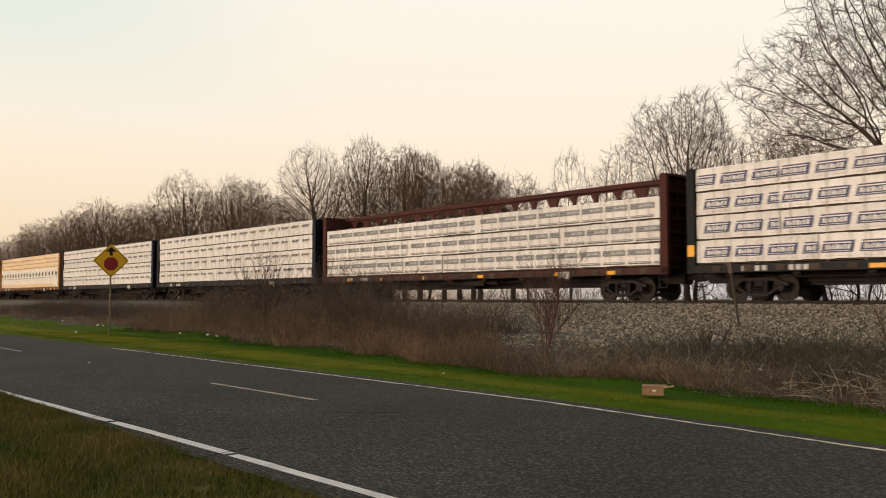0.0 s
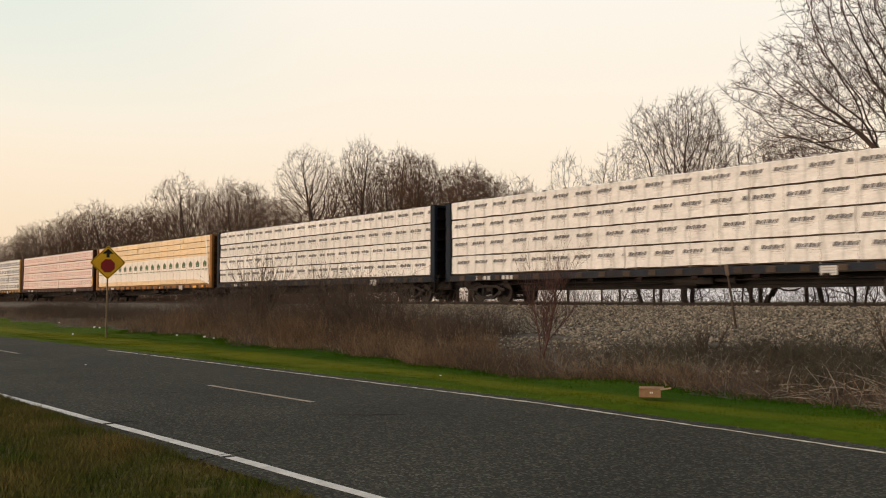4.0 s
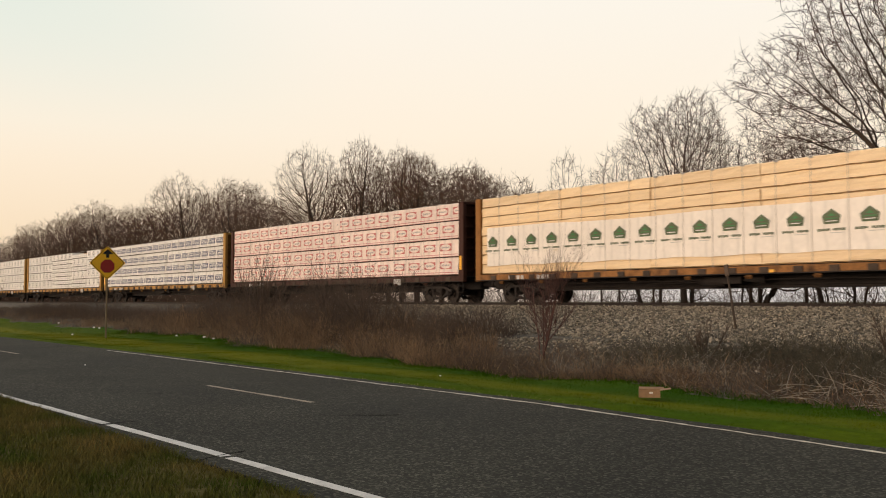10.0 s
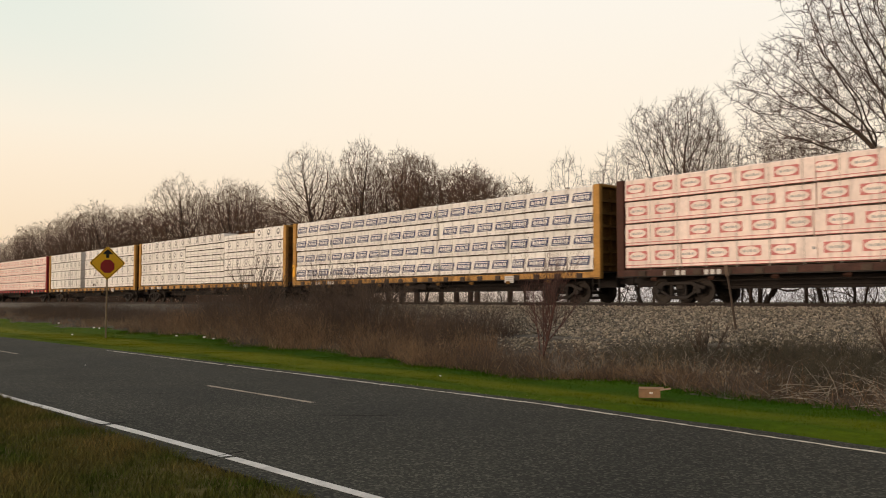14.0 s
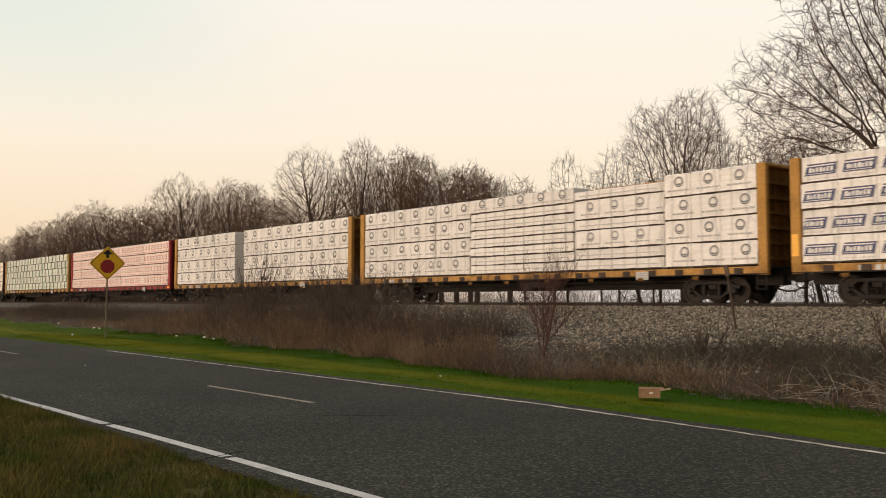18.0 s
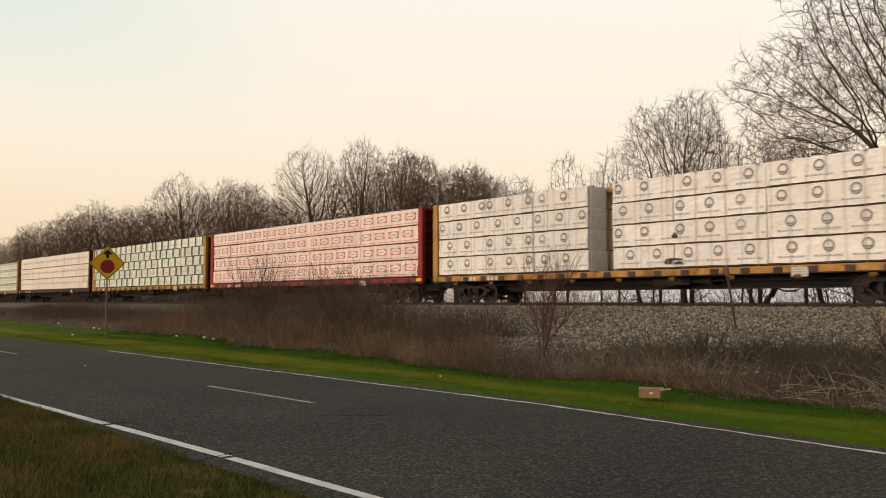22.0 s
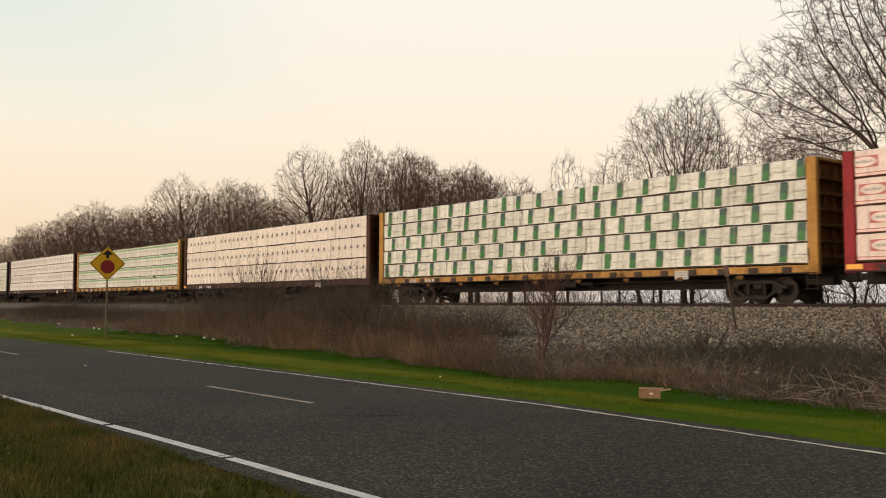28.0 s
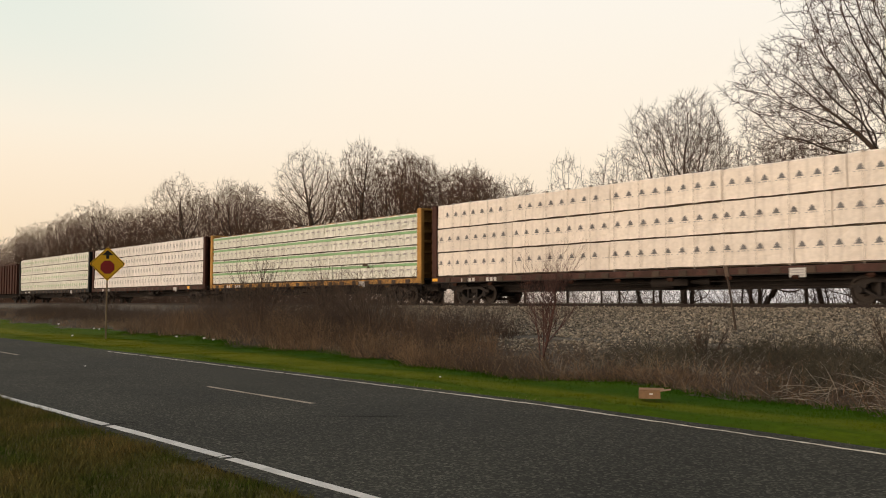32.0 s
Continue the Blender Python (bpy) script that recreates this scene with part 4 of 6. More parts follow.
def flatcar(k, label, body, style, wrap, tiers=4, seams=None, top=4.62, blocks=None, patches="", load_label=""):
    """A centre-beam flatcar with its load; seams: where packs meet, tier by tier from below."""
    car = tagged(new("centerbeam_flatcar"), label, "freight car", group="cars of the freight train")
    bn = body.name
    part("deck", shared("deck", deck_mesh), None, car)
    for side in (0, 1):
        o = part("side_sill", shared(("side_sill", bn), lambda: side_sill_mesh(body)), None, car, loc=((REAR + FRONT) * side, 0, 0))
        o.rotation_euler = (0, 0, math.pi * side)
    part("centre_sill", shared("sill", sill_mesh), None, car)
    part("brake_gear", shared("brake", brake_mesh), None, car, loc=(10.2 + (k % 3), 0, 0))
    bulkhead(car, FRONT, 1, body)
    bulkhead(car, REAR, -1, body)
    part("top_chord", shared(("beam", bn), lambda: beam_mesh(body)), None, car)
    for i in range(19):
        part("post", shared(("post", bn, i % 4 == 1), lambda: post_mesh(body, i % 4 == 1)), None, car, loc=(0.9 + i * 1.195, 0, 0))
    for i in range(19):
        part("stake_pocket", shared("pocket", pocket_mesh), None, car, loc=(0.95 + i * 1.19, -HALF_W, DECK_Z - 0.05))
    # winches under the sill share the end walls' shaded, rusty paint
    for i in range(9):
        part("winch", shared(("winch", bn), lambda: winch_mesh(darkened(body))), None, car, loc=(1.5 + i * 2.4, -HALF_W, DECK_Z - 0.30))
    for x, fl in ((FRONT, 1), (REAR, -1)):
        o = part("coupler", shared("coupler", coupler_mesh), None, car, loc=(x, 0, 0))
        if fl < 0:
            o.rotation_euler = (0, 0, math.pi)
    part("ladder", shared("ladder", ladder_mesh), None, car, loc=(FRONT - 0.42, -HALF_W + 0.03, 0.0))
    part("grab_iron", shared("grab", grab_mesh), None, car, loc=(FRONT - 0.30, -HALF_W, 0.0))
    # painted marks on the sill: number and data panels as plain bars
    b = Build()
    for i, x in enumerate((1.9, 2.15, 2.4, 2.65, 3.6, 3.85, 4.1, 4.35)):
        b.poly([(x, -HALF_W - 0.004, DECK_Z - 0.24), (x + 0.17, -HALF_W - 0.004, DECK_Z - 0.24), (x + 0.17, -HALF_W - 0.004, DECK_Z - 0.07), (x, -HALF_W - 0.004, DECK_Z - 0.07)])
    tagged(part("lettering", b, INK_FAINT, car, "worn white lettering bars"), kind="stuff")
    b = Build().box(18.1, 18.65, -HALF_W - 0.05, -HALF_W - 0.03, DECK_Z - 0.38, DECK_Z - 0.08, 0)
    for j in range(3):
        b.poly([(18.16, -HALF_W - 0.054, DECK_Z - 0.17 - j * 0.08), (18.6, -HALF_W - 0.054, DECK_Z - 0.17 - j * 0.08), (18.6, -HALF_W - 0.054, DECK_Z - 0.13 - j * 0.08), (18.16, -HALF_W - 0.054, DECK_Z - 0.13 - j * 0.08)], 1)
    part("data_plate", b, [INK_FAINT, INK_GREY], car, "pale stencilled data plate")
    for x, z0, z1, w in [(float(a), float(c), float(d), float(e)) for a, c, d, e in [q.split(",") for q in patches.split()]]:
        part("reflector", Build().box(x, x + w, -HALF_W - 0.012, -HALF_W - 0.004, z0, z1), REFLECT, car, "yellow reflector")
    bogie(car, 2.25)
    bogie(car, 21.05)
    # load
    lo, hi = REAR + 0.36, FRONT - 0.37
    base = DECK_Z + 0.03
    if blocks:
        for x0, x1, zs, sty in blocks:
            for z0, z1, st in zip(zs, zs[1:], sty):
                lay_pack(car, x0, x1, z0, z1 - z0, st, wrap, load_label)
                lay_pack(car, x0, x1, z0, z1 - z0, None, wrap, "", False)
    else:
        h = (top - base) / tiers
        for i in range(tiers):
            cut = [lo, *(seams[i % len(seams)]), hi]
            for x0, x1 in zip(cut, cut[1:]):
                lay_pack(car, x0, x1, base + i * h, h, style, wrap, load_label)
                lay_pack(car, x0, x1, base + i * h, h, None, wrap, "", False)
    straps(car, [1.3 + i * 1.2 for i in range(18)] if style != "patch" else [1.3 + i * 2.4 for i in range(9)], top if not blocks else 4.6)
    CARS.append((car, k))
    return car


CARS = []


def tear(car, x, z, w, h, seed, label="ragged dark sheet for the shade in an opening of the wrap"):
    """A ragged flat sheet over the wrap, coloured dark for the shade inside an opening."""
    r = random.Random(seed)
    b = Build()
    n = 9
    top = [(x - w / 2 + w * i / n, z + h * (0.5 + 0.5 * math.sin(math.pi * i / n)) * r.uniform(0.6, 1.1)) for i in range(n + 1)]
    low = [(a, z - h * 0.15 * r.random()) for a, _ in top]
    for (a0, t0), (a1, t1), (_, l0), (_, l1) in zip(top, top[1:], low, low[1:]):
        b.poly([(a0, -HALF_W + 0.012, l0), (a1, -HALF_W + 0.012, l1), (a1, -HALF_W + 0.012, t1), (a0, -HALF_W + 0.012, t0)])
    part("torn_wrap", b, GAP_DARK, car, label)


Z4 = [1.27, 2.11, 2.95, 3.79, 4.63]
flatcar(0, "black centre-beam flatcar stacked with white packs marked in blue", P_BLACK, "blue", WRAP, 4,
        [[4.6, 9.6, 14.6, 19.6], [3.3, 8.3, 13.3, 18.3], [3.3, 8.3, 13.3, 18.3], [3.3, 8.3, 13.3, 18.3]], patches="-0.24,1.55,1.95,0.28 6.2,1.0,1.14,0.5",
        load_label="white wrapped lumber pack with blue marks")
car_b = flatcar(1, "oxide-red centre-beam flatcar, three tiers of wrapped lumber, beam showing above", P_OXIDE, "band", WRAP, 3,
        [[10.45, 15.4], [7.7, 12.9, 18.0], [6.0, 10.4, 12.9, 18.0]], top=3.84, patches="20.6,1.0,1.14,0.55 17.5,1.0,1.14,0.5 9.0,1.0,1.14,0.4 2.2,1.0,1.14,0.4 5.4,1.0,1.14,0.4 13.0,1.0,1.14,0.4",
        load_label="loosely wrapped pale lumber pack with grey bands")
flatcar(2, "dark navy centre-beam flatcar stacked with white wrapped lumber", P_NAVY, "dim", WRAP, 4, [[5.2, 10.3, 15.6, 20.2], [4.0, 9.0, 14.2, 19.2]],
        load_label="white wrapped lumber pack with grey lettering bars")
flatcar(3, "dark navy centre-beam flatcar stacked with white packs, grey marks", P_NAVY, "bold", WRAP, 4,
        [[2.6, 6.4, 10.3, 14.8, 19.2], [6.4, 10.3, 13.5, 17.2], [4.5, 9.1, 14.0, 19.2], [4.2, 9.1, 14.0, 19.0]],
        load_label="white wrapped lumber pack with grey lettering bars")


def tarp_car(k):
    """The ochre car: bare boards tied in thin tiers, with a printed white sheet hung over the lower half."""
    car = flatcar(k, "ochre centre-beam flatcar of bare boards under a white printed sheet", P_OCHRE, "none", LUMBER, blocks=[
        (0.42 + i * 4.5 if i else REAR + 0.36, 0.42 + (i + 1) * 4.5 if i < 4 else FRONT - 0.37, [1.27 + j * 0.42 for j in range(9)], [None] * 8) for i in range(5)],
        load_label="tier of fresh yellow sawn boards", patches="20.4,1.0,1.14,0.7 14.0,1.0,1.1,0.4 21.9,0.98,1.16,0.4")
    b = Build()
    rnd = random.Random(4)
    xs = [0.5 + i * 0.305 for i in range(75)]

    def z_top(x):
        return 3.20 - 0.02 * math.sin(x * 0.9) + 0.10 * max(0.0, min(1.0, (6 - x) / 3))

    def z_bot(x):
        return 1.62 - (0.20 * max(0, x - 21.0) if x > 21 else 0) - 0.02 * math.sin(x * 2.2)
    rows = 5
    for x in xs:
        for j in range(rows + 1):
            z = z_bot(x) + (z_top(x) - z_bot(x)) * j / rows
            b.v.append((min(x, 22.36 + 0.62 * (4.58 - z) / 3.28), -HALF_W + 0.036 - (0.012 if round(x / 1.2, 1) % 1 else 0.0) + rnd.uniform(-0.01, 0.006), z))
    for i in range(len(xs) - 1):
        for j in range(rows):
            b.f.append((i * (rows + 1) + j, (i + 1) * (rows + 1) + j, (i + 1) * (rows + 1) + j + 1, i * (rows + 1) + j + 1))
            b.m.append(0)
    sheet = part("cover_sheet", b, SHEET, car, "white plastic sheet printed with green houses")
    b = Build()
    for i in range(8):
        za, zb = 4.58 - 3.28 * i / 8, 4.58 - 3.28 * (i + 1) / 8
        xa, xb = 22.30 + 0.62 * i / 8, 22.30 + 0.62 * (i + 1) / 8
        b.poly([(xa, -HALF_W + 0.015, za), (xb, -HALF_W + 0.015, zb), (xb + 0.20 - 0.015 * i, -HALF_W + 0.02, zb), (xa + 0.20 - 0.015 * i, -HALF_W + 0.02, za)])
    part("loose_flap", b, SHEET, car, "loose white strip of the cover sheet")
    x = 22.30
    y = -HALF_W + 0.008
    while x > 0.8:
        b = Build()
        b.poly([(x - 0.25, y, 2.45), (x + 0.25, y, 2.45), (x + 0.30, y, 2.70), (x, y, 2.92), (x - 0.30, y, 2.70)], HOUSE)
        b.poly([(x - 0.17, y - 0.003, 2.52), (x + 0.17, y - 0.003, 2.52), (x + 0.17, y - 0.003, 2.545), (x - 0.17, y - 0.003, 2.545)], WHITE)
        b.poly([(x - 0.20, y - 0.003, 2.60), (x + 0.20, y - 0.003, 2.60), (x + 0.17, y - 0.003, 2.635), (x - 0.17, y - 0.003, 2.635)], GREEN)
        b.poly([(x - 0.13, y - 0.003, 2.69), (x + 0.13, y - 0.003, 2.69), (x, y - 0.003, 2.79)], GREEN)
        for q in range(9):
            if q != 4:
                b.poly([(x - 0.45 + q * 0.10, y, 2.23 + 0.02 * (q % 2)), (x - 0.375 + q * 0.10, y, 2.23), (x - 0.375 + q * 0.10, y, 2.31), (x - 0.45 + q * 0.10, y, 2.31)], HOUSE)
        b.poly([(x - 0.05, y, 2.16), (x + 0.40, y, 2.16), (x + 0.40, y, 2.18), (x - 0.05, y, 2.18)], FAINT)
        part("printed_mark", b, INKS, sheet, "green house mark")
        x -= 1.19


tarp_car(4)
RED_SEAMS = [[2.6, 7.7, 12.8, 17.9], [2.6, 7.6, 12.8, 17.9], [2.6, 7.7, 12.9, 18.0], [7.7, 12.8, 17.9]]
flatcar(5, "dark brown centre-beam flatcar stacked with packs marked in red", P_BROWN, "red", WRAP_PINK, 4, RED_SEAMS, patches="23.16,1.5,2.15,0.16",
        load_label="pale wrapped lumber pack with red oval marks")
flatcar(6, "yellow centre-beam flatcar stacked with white packs marked in blue", P_YELLOW, "blue", WRAP, 4, [[4.0, 9.2, 13.5, 18.4], [3.8, 8.6, 13.3, 18.2], [4.0, 9.2, 13.4, 18.4], [3.6, 8.4, 13.3, 18.3]],
        patches="-0.24,1.5,2.2,0.24", load_label="white wrapped lumber pack with blue marks")
C4 = ["circle"] * 4
flatcar(7, "yellow centre-beam flatcar with mixed white packs and thin tiers", P_YELLOW, "circle", WRAP, blocks=[
    (0.09, 2.7, Z4, C4), (2.72, 6.05, Z4, C4), (6.07, 8.56, Z4, C4),
    (8.58, 14.9, [1.27, 1.66, 2.05, 2.44, 2.83, 3.22, 3.61, 4.0, 4.63], ["blank"] * 7 + ["circle"]),
    (14.94, 19.3, [1.27, 1.69, 2.11, 2.85, 3.27, 4.05, 4.42], ["blank", "blank", "circle", "blank", "circle", "blank"]), (19.34, 23.06, Z4, C4)],
    load_label="white wrapped lumber pack with grey ring marks")
car_i = flatcar(8, "yellow centre-beam flatcar, white packs with a gap between the stacks", P_YELLOW, "circle", WRAP, blocks=[
    (0.09, 3.4, Z4, C4), (3.42, 6.4, Z4, C4), (6.42, 9.45, Z4, C4), (10.7, 13.5, Z4, C4), (13.52, 17.2, Z4, C4), (17.22, 23.06, Z4, C4)],
    load_label="white wrapped lumber pack with grey ring marks")
car_j = flatcar(9, "red centre-beam flatcar stacked with packs marked in red", P_RED, "red", WRAP_PINK, 4, RED_SEAMS, patches="-0.22,1.05,1.2,0.5 22.98,1.05,1.2,0.4",
        load_label="pale wrapped lumber pack with red oval marks")
flatcar(10, "yellow centre-beam flatcar, five tiers of white packs with green patches", P_YELLOW, "patch", WRAP_GREEN, 5, [[5.1, 10.2, 14.6, 19.2], [4.6, 9.7, 13.8, 18.6], [4.0, 9.2, 14.8, 19.2]],
        load_label="creased white wrapped lumber pack with green patches")
flatcar(11, "dark red-brown centre-beam flatcar, three tall tiers of white packs", P_BROWN, "tree", WRAP_CREAM, 3, [[5.2, 10.6, 15.5, 18.2], [5.2, 10.6, 15.5, 19.5], [5.3, 10.7, 15.6, 20.0]], patches="-0.22,1.05,1.18,0.4",
        load_label="tall white wrapped lumber pack with small grey tree marks")
car_m = flatcar(12, "yellow-brown centre-beam flatcar stacked with green-striped packs", P_YELLOW, "mint", WRAP_GREEN, 4, [[5.2, 10.2, 15.3, 20.2], [4.2, 9.3, 14.4, 19.4]], top=4.42,
        load_label="pale wrapped lumber pack with green top stripe")
flatcar(13, "dark brown centre-beam flatcar stacked with white packs, dark marks", P_BROWN, "arch", WRAP, 4, [[5.2, 10.2, 15.3, 20.2], [4.2, 9.3, 14.4, 19.4]], patches="20.5,1.02,1.2,0.4",
        load_label="white wrapped lumber pack with dark arch marks")
flatcar(14, "black centre-beam flatcar stacked with white packs, faint green marks", P_BLACK, "sprig", WRAP_GREEN, 4, [[5.2, 10.2, 15.3, 20.2], [4.2, 9.3, 14.4, 19.4]],
        load_label="white wrapped lumber pack with faint green marks")


# dark wedges for the shade in sagging gaps between tiers, then tears
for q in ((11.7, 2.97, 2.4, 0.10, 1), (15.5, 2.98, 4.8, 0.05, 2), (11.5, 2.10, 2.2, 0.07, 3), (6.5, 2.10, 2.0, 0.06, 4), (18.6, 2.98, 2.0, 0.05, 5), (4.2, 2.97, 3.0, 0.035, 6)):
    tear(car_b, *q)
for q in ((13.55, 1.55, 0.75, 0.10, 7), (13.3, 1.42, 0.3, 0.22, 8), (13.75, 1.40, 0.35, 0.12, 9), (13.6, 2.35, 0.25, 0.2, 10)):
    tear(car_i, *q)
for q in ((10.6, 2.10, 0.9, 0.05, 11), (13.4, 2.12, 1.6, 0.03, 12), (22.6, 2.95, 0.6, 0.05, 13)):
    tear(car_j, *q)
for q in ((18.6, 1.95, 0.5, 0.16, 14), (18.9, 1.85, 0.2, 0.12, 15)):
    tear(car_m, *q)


def gondola(k):
    car = tagged(new("gondola_car"), "dark brown ribbed steel gondola car", "freight car", group="cars of the freight train")
    part("floor", Build().box(0.1, CAR_LEN - 0.1, -1.4, 1.4, 1.0, 1.12), UNDER, car)
    for s in (-1, 1):
        part("side_wall", Build().box(0, CAR_LEN, min(s * 1.38, s * 1.44), max(s * 1.38, s * 1.44), 1.0, 4.3).box(0, CAR_LEN, min(s * 1.38, s * 1.54), max(s * 1.38, s * 1.54), 4.2, 4.36, c=0.02), P_BROWN, car)
        for i in range(20):
            part("rib", shared("rib", lambda: Build().box(-0.08, 0.08, -0.06, 0.06, 1.0, 4.2, c=0.015).mesh("rib", [P_BROWN])), None, car, loc=(0.6 + i * 1.165, s * 1.5, 0))
    for x in (0.05, CAR_LEN - 0.05):
        part("end_wall", Build().box(x - 0.05, x + 0.05, -1.38, 1.38, 1.0, 4.3), P_BROWN, car)
    part("centre_sill", shared("sill", sill_mesh), None, car)
    part("coupler", shared("coupler", coupler_mesh), None, car, loc=(CAR_LEN, 0, 0))
    bogie(car, 2.05)
    bogie(car, CAR_LEN - 2.05)
    CARS.append((car, k))


gondola(15)
gondola(16)


# ---------- trees and brush ----------
def crown_points(rs, n, seed, lobes):
    """Points through a crown that is the union of round lobes (x, y, z, half width, half height), each with an uneven outline."""
    size = np.array([q[3] * q[3] * q[4] for q in lobes])
    out = []
    for (x, y, z, w, h), m in zip(lobes, np.maximum(20, n * size / size.sum()).astype(int)):
        d = rs.randn(m, 3)
        d /= np.linalg.norm(d, axis=1, keepdims=True)
        lump = np.array([0.95 + 0.22 * noise.noise(Vector(q) * 1.9 + Vector((seed, x, z))) + 0.14 * noise.noise(Vector(q) * 5.0 + Vector((x, seed, 0))) for q in d])
        out.append(d * (rs.rand(m) ** (1 / 2.6) * lump)[:, None] * np.array([w, w, h]) + np.array([x, y, z]))
    return np.concatenate(out)


def colonise(rs, pts, stem, step, kill, crook=0.22):
    """Limbs that creep step by step towards the free points round them, until every point is reached."""
    pos, parent = np.array(stem[0], float), np.array(stem[1])
    born = np.zeros(len(pos), int)
    near, who = np.full(len(pts), 1e9), np.zeros(len(pts), int)
    fresh = np.arange(len(pos))
    for _ in range(150):
        for ids in np.array_split(fresh, max(1, len(fresh) // 300)):
            block = pos[ids]
            dist = (pts ** 2).sum(1)[:, None] + (block ** 2).sum(1)[None] - 2 * pts @ block.T
            j = dist.argmin(1)
            best = np.sqrt(np.maximum(0, dist[np.arange(len(pts)), j]))
            ok = best < near
            near[ok], who[ok] = best[ok], ids[j[ok]]
        live = (near > kill) & (born[who] < 4)
        pts, near, who = pts[live], near[live], who[live]
        if not len(pts):
            break
        v = pts - pos[who]
        v /= np.linalg.norm(v, axis=1, keepdims=True) + 1e-9
        pull = np.zeros((len(pos), 3))
        np.add.at(pull, who, v)
        u = np.unique(who)
        d = pull[u] / (np.linalg.norm(pull[u], axis=1, keepdims=True) + 1e-9)
        old = np.where(parent[u, None] >= 0, pos[u] - pos[parent[u]], 0)
        d = d + 0.5 * old / (np.linalg.norm(old, axis=1, keepdims=True) + 1e-9) + crook * rs.randn(len(u), 3) + np.array([0, 0, 0.06])
        d /= np.linalg.norm(d, axis=1, keepdims=True) + 1e-9
        born[u] += 1
        fresh = np.arange(len(pos), len(pos) + len(u))
        pos, parent, born = np.concatenate([pos, pos[u] + step * d]), np.concatenate([parent, u]), np.concatenate([born, np.zeros(len(u), int)])
    return pos, parent


def grow(seed, lobes, fork, r0, n, twig, step, kill, sprigs=2, sprig=0.45, foot=0.0, stems=1):
    """Segments of a bare tree, thick ones and fine ones."""
    rs = np.random.RandomState(seed)
    pts = crown_points(rs, n, seed, lobes)
    stem, par = [], []
    for q in range(stems):
        k = 6
        for i in range(k):
            f = i / (k - 1)
            stem.append((foot * (1 - f) ** 1.5 + (q - (stems - 1) / 2) * (0.3 + 0.5 * f), 0.25 * q * f, fork * f * (1 - 0.12 * q)))
            par.append(len(stem) - 2 if i else -1)
    pos, parent = colonise(rs, pts, (stem, par), step, kill)
    m = len(pos)
    load, heir = np.ones(m), np.full(m, -1)
    for a in range(m - 1, 0, -1):
        if parent[a] >= 0:
            load[parent[a]] += load[a]
    for a in range(m - 1, 0, -1):
        if parent[a] >= 0 and (heir[parent[a]] < 0 or load[a] > load[heir[parent[a]]]):
            heir[parent[a]] = a
    bent = np.where((heir >= 0) & (parent >= 0))[0]
    for _ in range(2):
        pos[bent] = 0.5 * pos[bent] + 0.25 * pos[parent[bent]] + 0.25 * pos[heir[bent]]
    radius = np.maximum(twig, r0 * (load / load[0]) ** 0.52)
    kids = np.where(parent >= 0)[0]
    up = parent[kids]
    seg = np.concatenate([pos[up], np.minimum(radius[up], radius[kids] * 1.35)[:, None], pos[kids], radius[kids, None]], axis=1)
    big = load[kids] > 60
    # short curling sprigs along the outer shoots
    tips = kids[load[kids] < 5]
    fine = [seg[~big]]
    for _ in range(sprigs):
        v = pos[tips] - pos[parent[tips]]
        v /= np.linalg.norm(v, axis=1, keepdims=True) + 1e-6
        w = v + 0.75 * rs.randn(len(tips), 3) + np.array([0, 0, 0.12])
        w /= np.linalg.norm(w, axis=1, keepdims=True)
        a = pos[tips]
        e = a + w * sprig * (0.35 + 0.65 * rs.rand(len(tips), 1))
        w2 = w + 0.5 * rs.randn(len(tips), 3) + np.array([0, 0, 0.15])
        e2 = e + w2 * sprig * (0.25 + 0.5 * rs.rand(len(tips), 1))
        r = np.full((len(tips), 1), twig * 0.8)
        fine += [np.concatenate([a, r, e, r * 0.75], axis=1), np.concatenate([e, r * 0.75, e2, r * 0.4], axis=1)]
    return seg[big], np.concatenate(fine)


def bare_tree(x, y, seed, lobes, label, fork=2.5, r0=0.3, n=900, twig=0.009, step=0.25, kill=0.42, material=None, **k):
    thick, fine = grow(seed, lobes, fork, r0, n, twig, step, kill, **k)
    t = tagged(new("bare_tree"), label, "tree", group="bare trees behind the track")
    t.location = (x, y, ground_z(x, y) - 0.1)
    part("trunk", tubes_mesh("trunk", thick, BARK), None, t)
    part("crown", tubes_mesh("crown", fine, material or BRANCH), None, t, "leafless crown of fine twigs")
    return t


def dome(w, top, low=0.25, x=0.0):
    """One round crown of half width w from low * top up to top."""
    return [(x, 0.0, top * (1 + low) / 2, w, top * (1 - low) / 2)]


BIG = "tall leafless tree with a wide spreading crown"
MID = "leafless tree with a rounded twiggy crown"
THIN = "thin leafless sapling with upright twigs"
# beside the track: the great spreading tree, its neighbour and the crooked small trees under them
bare_tree(-16.2, 38.0, 15, [(-3.6, 0, 10.6, 4.5, 3.0), (-3.8, 0, 8.0, 3.4, 1.3), (0.4, 0, 14.0, 5.0, 5.4), (3.6, 0, 11.0, 4.2, 5.0)], BIG, fork=6.0, r0=0.40, n=11000, twig=0.0098, step=0.22, kill=0.27, foot=0.4, sprigs=3, sprig=0.36)
bare_tree(-10.0, 40.5, 13, dome(6.2, 19.0, 0.3), BIG, fork=5.0, r0=0.34, n=2500, twig=0.009, step=0.3, kill=0.45)
bare_tree(-21.4, 39.0, 12, [(-0.8, 0, 7.4, 2.2, 2.6), (1.2, 0, 6.6, 1.8, 2.0)], MID, fork=3.4, r0=0.14, n=1000, twig=0.009, step=0.2, kill=0.31, foot=0.8)
